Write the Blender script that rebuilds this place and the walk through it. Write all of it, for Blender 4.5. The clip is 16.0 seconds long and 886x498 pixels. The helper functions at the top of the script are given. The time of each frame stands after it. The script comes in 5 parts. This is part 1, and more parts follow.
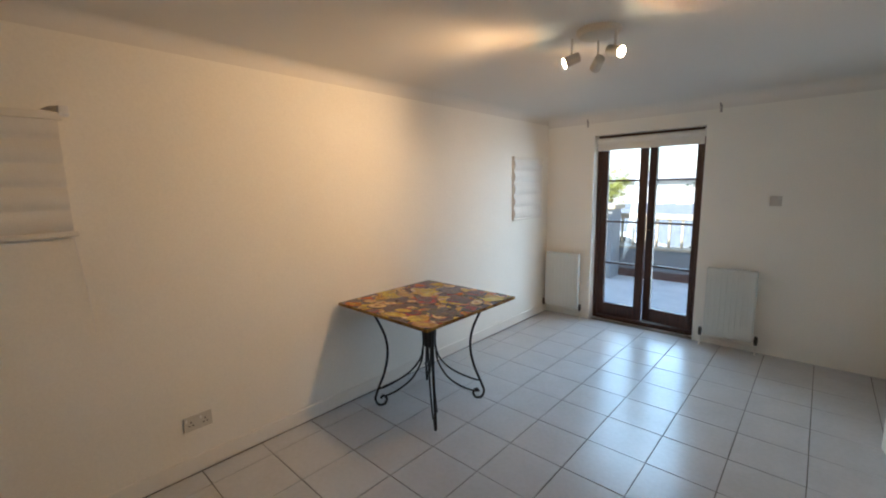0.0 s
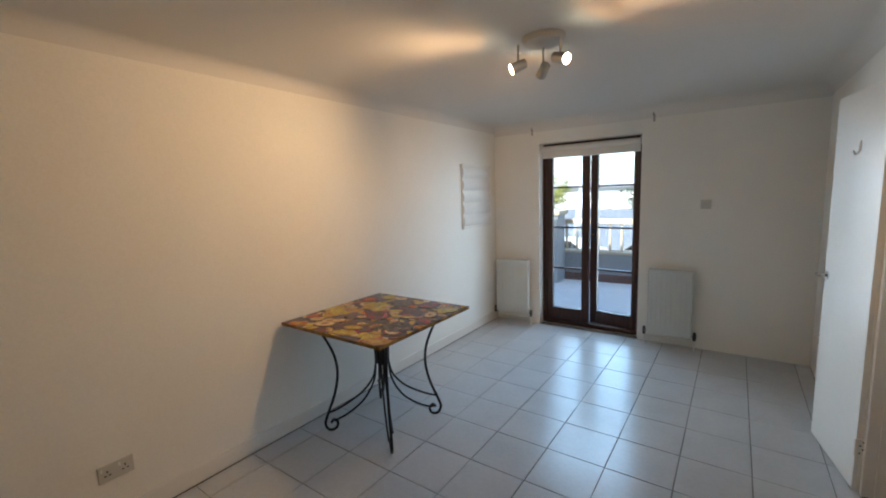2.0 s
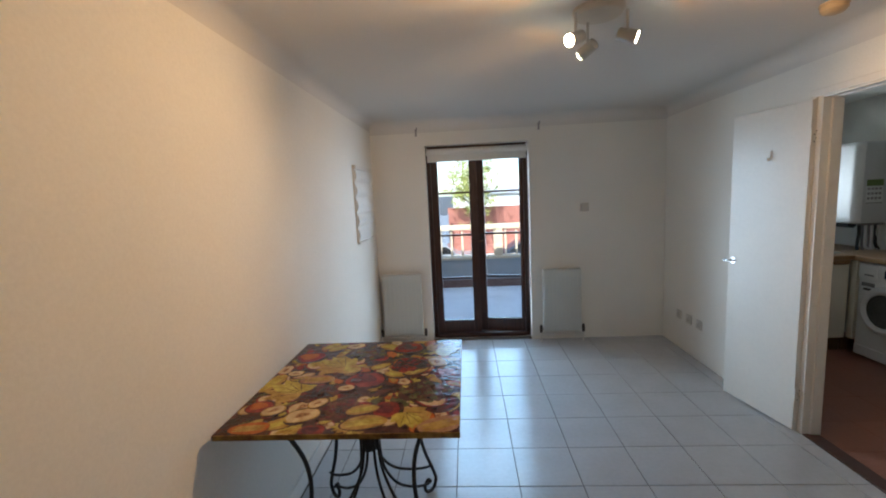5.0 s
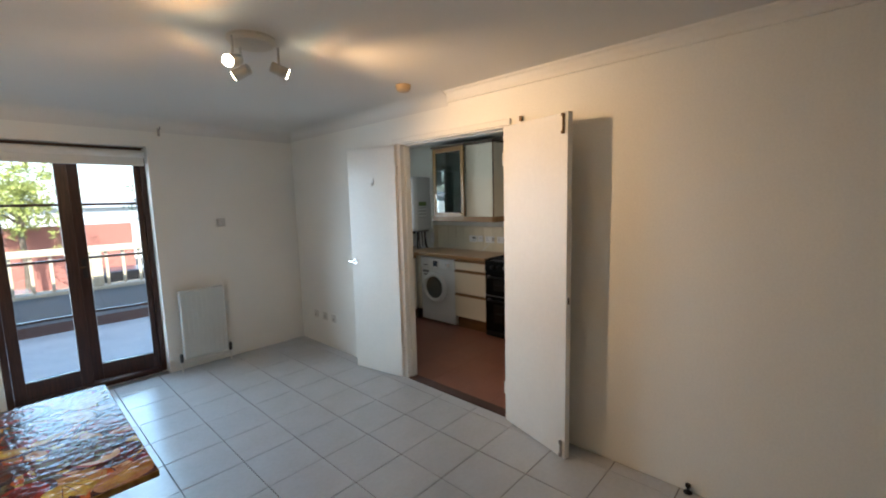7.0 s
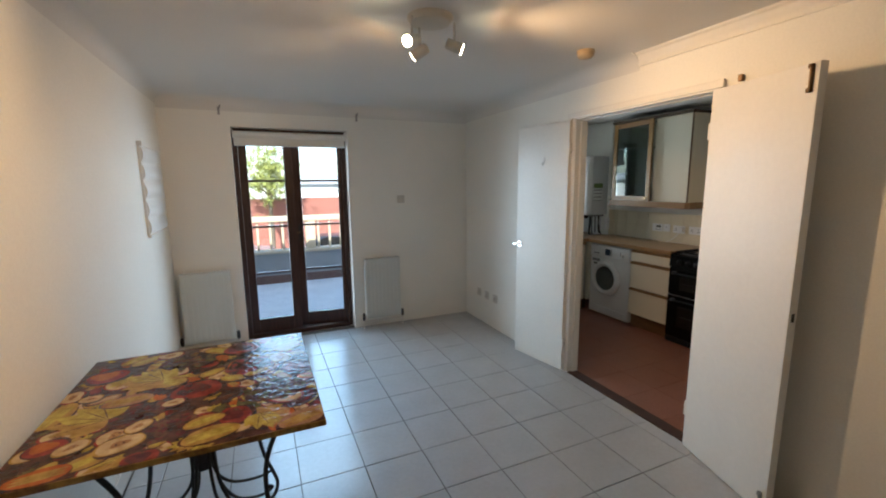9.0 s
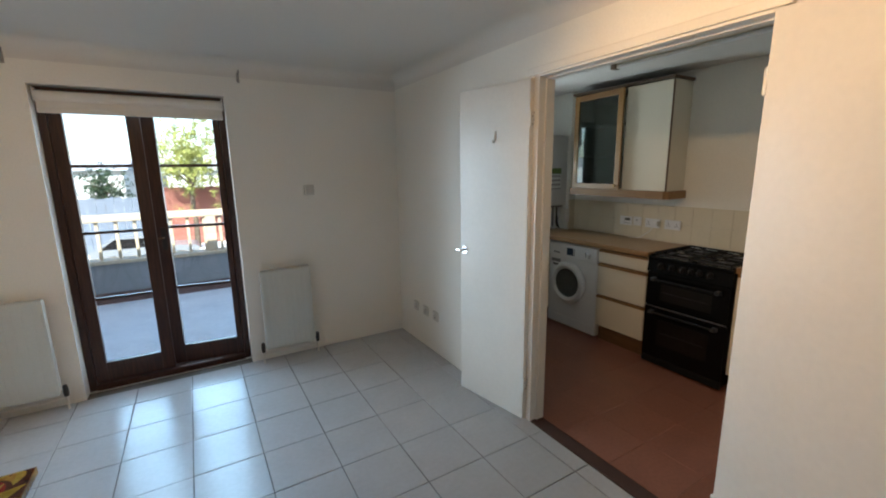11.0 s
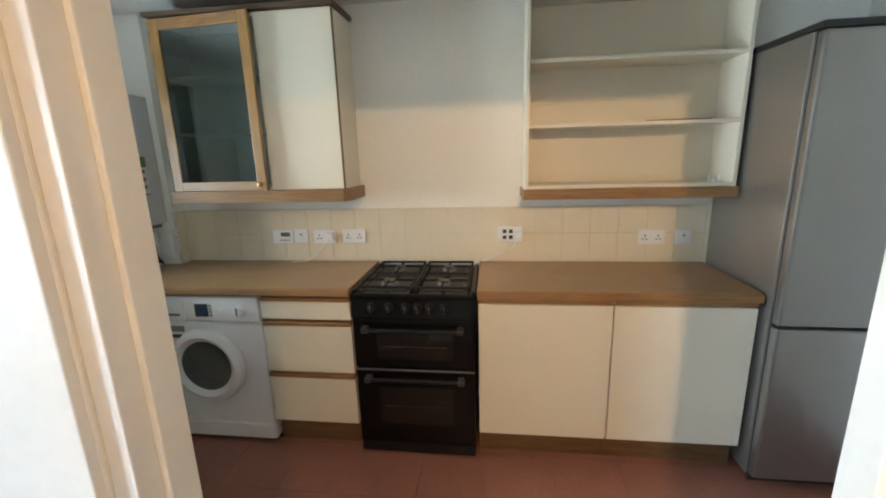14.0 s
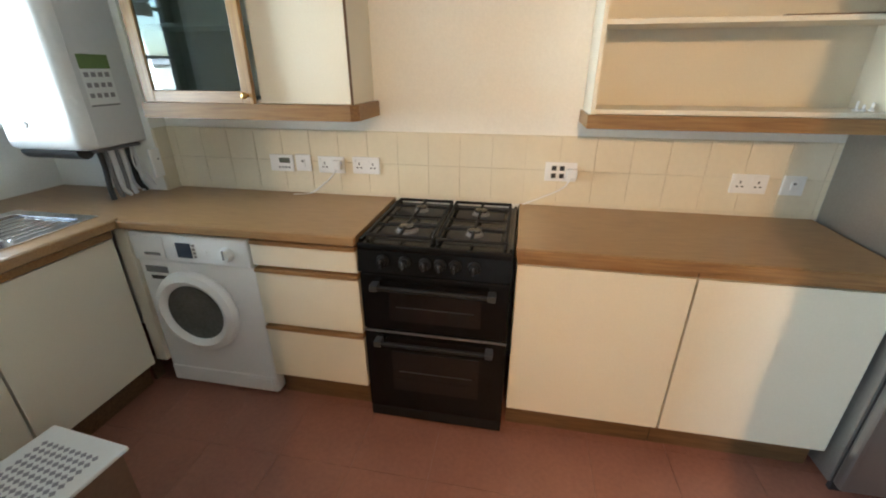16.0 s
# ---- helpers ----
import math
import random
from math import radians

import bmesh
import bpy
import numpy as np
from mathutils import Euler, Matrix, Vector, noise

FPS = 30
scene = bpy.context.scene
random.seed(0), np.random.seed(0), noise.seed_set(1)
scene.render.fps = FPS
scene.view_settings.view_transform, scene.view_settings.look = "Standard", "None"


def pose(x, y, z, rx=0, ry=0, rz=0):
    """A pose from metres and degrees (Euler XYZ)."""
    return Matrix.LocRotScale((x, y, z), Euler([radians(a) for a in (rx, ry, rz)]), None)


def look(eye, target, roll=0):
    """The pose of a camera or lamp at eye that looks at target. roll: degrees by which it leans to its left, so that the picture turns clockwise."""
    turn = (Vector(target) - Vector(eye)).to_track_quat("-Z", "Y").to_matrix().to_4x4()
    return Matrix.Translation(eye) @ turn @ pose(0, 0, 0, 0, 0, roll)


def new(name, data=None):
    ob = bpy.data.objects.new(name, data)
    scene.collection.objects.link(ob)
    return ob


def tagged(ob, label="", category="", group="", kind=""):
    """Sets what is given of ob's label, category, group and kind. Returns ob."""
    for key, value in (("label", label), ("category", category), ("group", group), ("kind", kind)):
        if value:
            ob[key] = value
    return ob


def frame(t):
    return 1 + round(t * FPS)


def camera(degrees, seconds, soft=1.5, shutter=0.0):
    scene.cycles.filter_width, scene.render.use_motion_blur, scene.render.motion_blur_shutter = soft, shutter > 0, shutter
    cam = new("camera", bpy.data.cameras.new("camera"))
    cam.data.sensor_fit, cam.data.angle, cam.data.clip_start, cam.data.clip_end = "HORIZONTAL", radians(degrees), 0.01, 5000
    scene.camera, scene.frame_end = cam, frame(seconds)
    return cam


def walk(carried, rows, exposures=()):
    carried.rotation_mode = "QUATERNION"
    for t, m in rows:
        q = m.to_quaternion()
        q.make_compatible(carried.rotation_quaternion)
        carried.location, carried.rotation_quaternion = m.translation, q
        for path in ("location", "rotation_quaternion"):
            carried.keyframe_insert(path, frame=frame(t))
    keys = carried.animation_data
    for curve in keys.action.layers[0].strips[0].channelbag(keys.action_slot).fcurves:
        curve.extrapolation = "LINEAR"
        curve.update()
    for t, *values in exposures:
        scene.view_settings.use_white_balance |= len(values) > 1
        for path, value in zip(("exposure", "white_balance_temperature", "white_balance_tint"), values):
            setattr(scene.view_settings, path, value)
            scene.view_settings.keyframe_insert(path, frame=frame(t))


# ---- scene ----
cam = camera(94.1, 16.0, soft=2.0)
PATH = [
    (0, (-0.129, 0.359, 1.648), (-1.468, 1.815, 1.35), -1.1),
    (0.5, (-0.12, 0.376, 1.652), (-1.241, 2.011, 1.386), -1.4),
    (1, (-0.141, 0.383, 1.65), (-1.117, 2.111, 1.406), -1.8),
    (1.5, (-0.157, 0.398, 1.638), (-1.165, 2.109, 1.402), -2.2),
    (2, (-0.209, 0.43, 1.643), (-1.358, 2.046, 1.382), -2.0),
    (2.5, (-0.361, 0.541, 1.631), (-1.695, 2.0, 1.328), -1.8),
    (3, (-0.588, 0.638, 1.636), (-2.005, 2.01, 1.305), -1.5),
    (3.2, (-0.63, 0.663, 1.607), (-2.068, 2.019, 1.301), -1.9),
    (5.3, (-1.847, 0.62, 1.655), (-1.65, 2.594, 1.401), -2.6),
    (5.5, (-1.889, 0.599, 1.64), (-1.504, 2.546, 1.398), -2.4),
    (6, (-1.971, 0.575, 1.633), (-1.154, 2.385, 1.396), -2.1),
    (6.5, (-2.038, 0.552, 1.651), (-0.863, 2.153, 1.409), -1.9),
    (7, (-2.044, 0.51, 1.642), (-0.591, 1.863, 1.403), -1.5),
    (7.5, (-2.04, 0.493, 1.632), (-0.516, 1.765, 1.388), -1.4),
    (8, (-2.037, 0.523, 1.638), (-0.717, 2.001, 1.368), -1.2),
    (8.5, (-2.014, 0.561, 1.634), (-1.066, 2.297, 1.335), -0.8),
    (8.7, (-1.99, 0.572, 1.637), (-1.193, 2.38, 1.325), -0.6),
    (10.8, (-1.395, 1.348, 1.61), (-0.465, 3.08, 1.239), -0.9),
    (11, (-1.321, 1.474, 1.629), (-0.31, 3.157, 1.246), -0.8),
    (11.5, (-1.104, 1.771, 1.609), (0.088, 3.326, 1.204), -0.9),
    (12, (-0.897, 2.062, 1.63), (0.468, 3.462, 1.207), -1.2),
    (12.5, (-0.654, 2.309, 1.643), (0.909, 3.469, 1.185), -1.2),
    (13, (-0.42, 2.457, 1.634), (1.305, 3.362, 1.181), -1.4),
    (13.5, (-0.254, 2.636, 1.615), (1.608, 3.217, 1.171), -1.7),
    (14, (-0.089, 2.713, 1.582), (1.846, 2.952, 1.134), -1.6),
    (14.5, (0.069, 2.744, 1.603), (2.01, 2.857, 1.136), -1.1),
    (15, (0.198, 2.757, 1.565), (2.084, 2.793, 0.902), -0.4),
    (15.5, (0.29, 2.808, 1.544), (2.109, 2.865, 0.714), -0.0),
    (16, (0.37, 2.796, 1.553), (2.17, 3.138, 0.751), -0.1),
]
EXPOSURES = [(0, 1.68, 5850, 5), (0.6, 1.48, 5700, 4), (1.8, 1.48, 5700, 4), (2.5, 1.58, 5850, 7), (3, 1.48, 5900, 7), (5.5, 1.42, 5600, 5), (6.5, 1.54, 5700, 4), (7.5, 1.76, 5700, 4),
             (8.7, 1.54, 5750, 4), (11, 1.5, 5850, 4), (12, 1.75, 5800, 3), (12.5, 2.1, 5800, 4), (13.5, 2.38, 5850, 4), (14.5, 2.9, 5550, 3), (15.5, 2.98, 5750, 4), (16, 2.93, 5800, 4)]
walk(cam, [(t, look(eye, target, roll)) for t, eye, target, roll in PATH], EXPOSURES)

# ---- world, sun and exposure ----
world = bpy.data.worlds.new("sky")
scene.world = world
world.use_nodes = True
wn = world.node_tree.nodes
sky = wn.new("ShaderNodeTexSky")
sky.sky_type, sky.sun_disc = "NISHITA", False
sky.sun_elevation, sky.sun_rotation = radians(42), radians(200)
world.node_tree.links.new(sky.outputs[0], wn["Background"].inputs[0])
wn["Background"].inputs[1].default_value = 0.15

sun_data = bpy.data.lights.new("sun", "SUN")
sun_data.energy, sun_data.angle, sun_data.color = 5.0, radians(0.5), (1.0, 0.95, 0.87)
sun = new("sun", sun_data)
sun.matrix_world = look((0, 0, 0), (math.sin(radians(20)), math.cos(radians(20)), -math.tan(radians(42))))


def area_light(name, at, target, sx, sy, watts, color, spread):
    d = bpy.data.lights.new(name, "AREA")
    d.shape, d.size, d.size_y, d.energy, d.color = "RECTANGLE", sx, sy, watts, color
    d.spread = radians(spread)
    o = new(name, d)
    o.matrix_world = look(at, target)
    return o


# daylight that falls through the two openings of the facade
for side, down, watts, spread, tint in ((-1.15, 0.12, 2.5, 70, (0.80, 0.91, 1.0)), (0.0, 0.70, 2.7, 60, (0.52, 0.76, 1.0)), (1.0, 0.12, 3.8, 60, (0.80, 0.91, 1.0))):
    area_light("daylight_door", (-1.59, 5.56, 1.12), (-1.59 + side, 4.56, 1.12 - down), 1.0, 1.9, watts, tint, spread)
area_light("daylight_window", (1.55, 5.50, 1.50), (1.5, 4.0, 1.72), 0.55, 0.62, 2.75, (0.92, 0.97, 0.95), 93)


def spot_light(name, at, target, watts, cone, blend, color, soft):
    d = bpy.data.lights.new(name, "SPOT")
    d.energy, d.spot_size, d.spot_blend, d.shadow_soft_size, d.color = watts, radians(cone), blend, soft, color
    o = new(name, d)
    o.matrix_world = look(at, target)
    return o


# each reflector bulb: a strong soft beam and a weak wide spill that ends at the head's rim
BEAMS = (23.0, 23.0, 13.0)
CONES = (114, 108, 96)
SPILLS = (0.8, 0.75, 0.75)


# ---- materials ----
def mat(name, color, rough=0.6, metal=0.0, vary=0.08, scale=6.0, fine=60.0, bump=0.15, gloss=0.5, piece=0.0, coat=0.0):
    """Painted, moulded or worn surface: two scales of tone, uneven gloss and fine relief."""
    m = bpy.data.materials.new(name)
    m.use_nodes = True
    n, l = m.node_tree.nodes, m.node_tree.links
    b = n["Principled BSDF"]
    b.inputs["Metallic"].default_value = metal
    b.inputs["Specular IOR Level"].default_value = gloss
    b.inputs["Coat Weight"].default_value = coat
    geo = n.new("ShaderNodeNewGeometry")
    big, small = n.new("ShaderNodeTexNoise"), n.new("ShaderNodeTexNoise")
    big.inputs["Scale"].default_value, big.inputs["Detail"].default_value = scale, 3
    small.inputs["Scale"].default_value, small.inputs["Detail"].default_value = fine, 2
    l.new(geo.outputs["Position"], big.inputs["Vector"])
    l.new(geo.outputs["Position"], small.inputs["Vector"])
    add = n.new("ShaderNodeMath")
    add.operation = "ADD"
    l.new(big.outputs["Fac"], add.inputs[0])
    l.new(small.outputs["Fac"], add.inputs[1])
    last = add
    if piece:
        info = n.new("ShaderNodeObjectInfo")
        pm = n.new("ShaderNodeMath")
        pm.operation = "MULTIPLY_ADD"
        pm.inputs[1].default_value = piece
        l.new(info.outputs["Random"], pm.inputs[0])
        l.new(add.outputs[0], pm.inputs[2])
        last = pm
    ramp = n.new("ShaderNodeMapRange")
    ramp.inputs[1].default_value, ramp.inputs[2].default_value = 0.6, 1.4 + piece
    ramp.inputs[3].default_value, ramp.inputs[4].default_value = 1.0 - vary, 1.0 + vary * 0.5
    l.new(last.outputs[0], ramp.inputs[0])
    tone = n.new("ShaderNodeVectorMath")
    tone.operation = "SCALE"
    tone.inputs[0].default_value = color
    l.new(ramp.outputs[0], tone.inputs["Scale"])
    l.new(tone.outputs[0], b.inputs["Base Color"])
    rr = n.new("ShaderNodeMapRange")
    rr.inputs[3].default_value, rr.inputs[4].default_value = max(0.02, rough * 0.8), min(1.0, rough * 1.2)
    l.new(big.outputs["Fac"], rr.inputs[0])
    l.new(rr.outputs[0], b.inputs["Roughness"])
    if bump:
        bp = n.new("ShaderNodeBump")
        bp.inputs["Strength"].default_value, bp.inputs["Distance"].default_value = bump, 0.002
        l.new(small.outputs["Fac"], bp.inputs["Height"])
        l.new(bp.outputs[0], b.inputs["Normal"])
    return m


def wood(name, dark, light, rough=0.45, along="Y", scale=9.0):
    m = bpy.data.materials.new(name)
    m.use_nodes = True
    n, l = m.node_tree.nodes, m.node_tree.links
    b = n["Principled BSDF"]
    geo, mp, no, ramp = n.new("ShaderNodeNewGeometry"), n.new("ShaderNodeMapping"), n.new("ShaderNodeTexNoise"), n.new("ShaderNodeValToRGB")
    k = {"X": (0.6, 10, 10), "Y": (10, 0.6, 10), "Z": (10, 10, 0.6)}[along]
    mp.inputs["Scale"].default_value = k
    l.new(geo.outputs["Position"], mp.inputs["Vector"])
    l.new(mp.outputs[0], no.inputs["Vector"])
    no.inputs["Scale"].default_value, no.inputs["Detail"].default_value, no.inputs["Distortion"].default_value = scale, 5, 0.6
    ramp.color_ramp.elements[0].position, ramp.color_ramp.elements[1].position = 0.3, 0.72
    ramp.color_ramp.elements[0].color, ramp.color_ramp.elements[1].color = (*dark, 1), (*light, 1)
    l.new(no.outputs["Fac"], ramp.inputs[0])
    l.new(ramp.outputs[0], b.inputs["Base Color"])
    b.inputs["Roughness"].default_value = rough
    bp = n.new("ShaderNodeBump")
    bp.inputs["Strength"].default_value, bp.inputs["Distance"].default_value = 0.12, 0.001
    l.new(no.outputs["Fac"], bp.inputs["Height"])
    l.new(bp.outputs[0], b.inputs["Normal"])
    return m


def glass(name, tint=(0.95, 0.98, 0.97), rough=0.0, ior=1.45):
    m = bpy.data.materials.new(name)
    m.use_nodes = True
    b = m.node_tree.nodes["Principled BSDF"]
    b.inputs["Base Color"].default_value = (*tint, 1)
    b.inputs["Transmission Weight"].default_value = 1.0
    b.inputs["Roughness"].default_value, b.inputs["IOR"].default_value = rough, ior
    return m


def glow(name, color, strength):
    m = bpy.data.materials.new(name)
    m.use_nodes = True
    b = m.node_tree.nodes["Principled BSDF"]
    b.inputs["Base Color"].default_value = (*color, 1)
    b.inputs["Emission Color"].default_value, b.inputs["Emission Strength"].default_value = (*color, 1), strength
    return m


def printed(name, dark, light, scale=26.0):
    """Glossy lacquered print in two mottled tones, with a slightly rippled lacquer."""
    m = bpy.data.materials.new(name)
    m.use_nodes = True
    n, l = m.node_tree.nodes, m.node_tree.links
    b = n["Principled BSDF"]
    geo, tone, fine, ramp = n.new("ShaderNodeNewGeometry"), n.new("ShaderNodeTexNoise"), n.new("ShaderNodeTexNoise"), n.new("ShaderNodeValToRGB")
    tone.inputs["Scale"].default_value, tone.inputs["Detail"].default_value, tone.inputs["Roughness"].default_value = scale, 5, 0.65
    l.new(geo.outputs["Position"], tone.inputs["Vector"])
    for e, (p, c) in zip(ramp.color_ramp.elements, ((0.36, dark), (0.66, light))):
        e.position, e.color = p, (*c, 1)
    l.new(tone.outputs["Fac"], ramp.inputs[0])
    l.new(ramp.outputs[0], b.inputs["Base Color"])
    b.inputs["Roughness"].default_value, b.inputs["Specular IOR Level"].default_value = 0.12, 0.26
    fine.inputs["Scale"].default_value, fine.inputs["Detail"].default_value = 34.0, 3
    l.new(geo.outputs["Position"], fine.inputs["Vector"])
    bp = n.new("ShaderNodeBump")
    bp.inputs["Strength"].default_value, bp.inputs["Distance"].default_value = 0.95, 0.003
    l.new(fine.outputs["Fac"], bp.inputs["Height"])
    l.new(bp.outputs[0], b.inputs["Normal"])
    return m


WALL = mat("wall_paint", (0.86, 0.848, 0.795), 0.6, vary=0.06, scale=1.3, fine=90, bump=0.25, gloss=0.3)
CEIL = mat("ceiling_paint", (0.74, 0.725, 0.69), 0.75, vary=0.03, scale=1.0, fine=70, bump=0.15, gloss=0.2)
GLOSSW = mat("white_gloss_paint", (0.80, 0.78, 0.73), 0.32, vary=0.04, scale=4, fine=40, bump=0.1)
TILE = mat("white_floor_tile", (0.53, 0.55, 0.575), 0.24, vary=0.10, scale=5, fine=38, bump=0.05, piece=0.15)
GROUT = mat("floor_grout", (0.16, 0.15, 0.14), 0.9, vary=0.3, scale=8, fine=90)
VINYL = mat("terracotta_vinyl", (0.29, 0.125, 0.085), 0.36, vary=0.18, scale=5, fine=50, bump=0.12)
VINYLJ = mat("terracotta_joint", (0.255, 0.109, 0.075), 0.7)
DARKSTRIP = mat("threshold_strip", (0.07, 0.035, 0.028), 0.5)
DARKWOOD = wood("dark_stained_wood", (0.022, 0.010, 0.008), (0.075, 0.032, 0.022), 0.4, "Z")
# oak darkened to carry the shade on the plinths; also colours thin dark strips
PLINTH = wood("dark_shaded_oak", (0.10, 0.052, 0.022), (0.19, 0.105, 0.045), 0.5, "Y")
OAK = wood("honey_oak", (0.20, 0.10, 0.036), (0.33, 0.185, 0.07), 0.42, "Y")
OAKZ = wood("honey_oak_upright", (0.21, 0.105, 0.029), (0.37, 0.21, 0.062), 0.42, "Z")
WORKTOP = wood("worktop_laminate", (0.265, 0.152, 0.068), (0.385, 0.230, 0.105), 0.3, "Y", 14)
CREAM = mat("cream_laminate", (0.75, 0.69, 0.56), 0.42, vary=0.04, scale=3, fine=120, bump=0.12)
CREAMTILE = mat("cream_wall_tile", (0.74, 0.67, 0.52), 0.22, vary=0.05, scale=6, fine=50, bump=0.05, piece=0.1)
CREAMGROUT = mat("cream_grout", (0.69, 0.62, 0.48), 0.9)
BLACKEN = mat("black_enamel", (0.0045, 0.0045, 0.005), 0.25, vary=0.3, bump=0.05, gloss=0.2)
BLACKMAT = mat("black_cast_iron", (0.009, 0.009, 0.010), 0.6, vary=0.3, gloss=0.25)
BLACKGLASS = mat("oven_glass", (0.011, 0.010, 0.010), 0.08, vary=0.2, bump=0.0)
IRON = mat("wrought_iron", (0.016, 0.015, 0.015), 0.45, metal=0.4, vary=0.3, bump=0.3)
CHROME = mat("chrome", (0.72, 0.72, 0.73), 0.15, metal=1.0, vary=0.1, bump=0)
STEEL = mat("brushed_steel", (0.37, 0.365, 0.355), 0.30, metal=0.9, vary=0.10, scale=3, fine=200, bump=0.08)
WHITEPL = mat("white_plastic", (0.80, 0.80, 0.80), 0.32, vary=0.03, bump=0.03)
WHITEEN = mat("white_enamel", (0.82, 0.82, 0.82), 0.25, vary=0.03, bump=0.03)
RADW = mat("radiator_paint", (0.63, 0.66, 0.64), 0.35, vary=0.04, bump=0.08)
# darker copy of the white plastic, with the living-room plates' shade in its colour
PLATEPL = mat("shaded_white_plastic", (0.60, 0.585, 0.54), 0.4, vary=0.05)
CAPSTEEL = mat("dull_burner_steel", (0.22, 0.22, 0.22), 0.22, metal=1.0, vary=0.2, bump=0)
STEELSIDE = mat("grey_side_panel", (0.36, 0.345, 0.32), 0.34, metal=0.8, vary=0.1, scale=3, fine=120, bump=0.08)
BEIGEPL = mat("aged_plastic", (0.50, 0.38, 0.23), 0.4, vary=0.1)
MIDPL = mat("worn_dark_grey_plastic", (0.035, 0.035, 0.037), 0.4)
GREYPL = mat("grey_plastic", (0.20, 0.20, 0.21), 0.4)
DARKPL = mat("dark_plastic", (0.02, 0.02, 0.022), 0.35)
BRONZE = mat("worn_bronze", (0.16, 0.10, 0.05), 0.45, metal=0.7, vary=0.3)
BLINDW = mat("white_blind_fabric", (0.78, 0.77, 0.74), 0.8, vary=0.06, scale=12, fine=150, bump=0.25)
GLASS = glass("window_glass")
SMOKED = glass("smoked_cabinet_glass", (0.40, 0.53, 0.55), ior=1.9)
PRINT = [printed("print_" + name, dark, light) for name, dark, light in (
    ("ground", (0.030, 0.013, 0.010), (0.115, 0.045, 0.030)),
    ("yellow", (0.32, 0.23, 0.030), (0.60, 0.50, 0.085)),
    ("ochre", (0.28, 0.16, 0.028), (0.50, 0.33, 0.070)),
    ("cream", (0.45, 0.30, 0.13), (0.66, 0.52, 0.28)),
    ("tan", (0.27, 0.13, 0.050), (0.45, 0.27, 0.11)),
    ("red", (0.15, 0.016, 0.014), (0.33, 0.045, 0.030)),
    ("maroon", (0.060, 0.010, 0.012), (0.17, 0.030, 0.030)),
    ("orange", (0.32, 0.07, 0.014), (0.50, 0.15, 0.030)),
    ("olive", (0.055, 0.055, 0.022), (0.16, 0.15, 0.050)),
    ("brown", (0.060, 0.026, 0.014), (0.17, 0.080, 0.040)))]
PRINTEDGE = printed("print_edge", (0.10, 0.045, 0.022), (0.36, 0.22, 0.055), 13.0)
GROUNDP, YELLOW, OCHRE, CREAMP, TANP, RED, MAROON, ORANGE, OLIVE, BROWN = range(10)
BULB = glow("lamp_glow", (1.0, 0.80, 0.50), 30.0)
CONCRETE = mat("balcony_concrete", (0.74, 0.72, 0.69), 0.85, vary=0.2, scale=3, fine=30, bump=0.3)
PARAPET = mat("grey_render", (0.25, 0.245, 0.245), 0.9, vary=0.15, scale=3, fine=40, bump=0.4)
BRICKRED = mat("red_brick_render", (0.27, 0.10, 0.07), 0.85, vary=0.3, scale=5, fine=25, bump=0.5)
BASEBROWN = mat("brown_base_paint", (0.13, 0.07, 0.055), 0.8, vary=0.15)
CREAMRAIL = mat("cream_rail_paint", (0.50, 0.40, 0.27), 0.6, vary=0.1)
ASPHALT = mat("asphalt", (0.055, 0.055, 0.058), 0.9, vary=0.3, scale=1.5, fine=30, bump=0.4)
RENDERW = mat("white_render", (0.70, 0.69, 0.66), 0.9, vary=0.1, scale=0.6, fine=12)
SLATE = mat("pale_roof_tiles", (0.42, 0.42, 0.43), 0.7, vary=0.25, scale=2, fine=20)
BARK = mat("bark", (0.12, 0.085, 0.055), 0.9, vary=0.3, scale=6, fine=40, bump=0.6)
LEAFG = mat("sunlit_foliage", (0.30, 0.31, 0.07), 0.6, vary=0.35, scale=3, fine=25)
LEAFD = mat("dark_foliage", (0.035, 0.06, 0.025), 0.6, vary=0.35, scale=2, fine=20)


# ---- building blocks ----
def mesh_of(name, bm, material):
    me = bpy.data.meshes.new(name)
    bm.normal_update()
    bm.to_mesh(me)
    bm.free()
    me.materials.append(material)
    return me


def part(name, bm, material, parent, label="", smooth=False):
    me = mesh_of(name, bm, material)
    if smooth:
        me.shade_smooth()
        me.set_sharp_from_angle(angle=radians(40))
    ob = new(name, me)
    ob.parent = parent
    return tagged(ob, label)


def thing(name, at, label, category, group="", turn=0.0, kind=""):
    ob = new(name)
    ob.matrix_world = pose(*at, 0, 0, turn)
    ob.empty_display_size = 0.1
    return tagged(ob, label, category, group, kind)


def solid(name, bm, material, label, category="", group="", kind="", smooth=False, at=None):
    me = mesh_of(name, bm, material)
    if smooth:
        me.shade_smooth()
        me.set_sharp_from_angle(angle=radians(40))
    ob = new(name, me)
    if at:
        ob.location = at
    return tagged(ob, label, category, group, kind)


def box(x0, x1, y0, y1, z0, z1, bevel=0.0, bm=None, seg=2):
    one = bmesh.new()
    bmesh.ops.create_cube(one, size=1.0)
    for v in one.verts:
        v.co = ((x0 + x1) / 2 + v.co.x * (x1 - x0), (y0 + y1) / 2 + v.co.y * (y1 - y0), (z0 + z1) / 2 + v.co.z * (z1 - z0))
    if bevel:
        bmesh.ops.bevel(one, geom=one.edges[:], offset=bevel, segments=seg, profile=0.6, affect="EDGES")
    return join(bm, one)


def join(bm, one):
    if bm is None:
        return one
    me = bpy.data.meshes.new("tmp")
    one.to_mesh(me)
    one.free()
    bm.from_mesh(me)
    bpy.data.meshes.remove(me)
    return bm


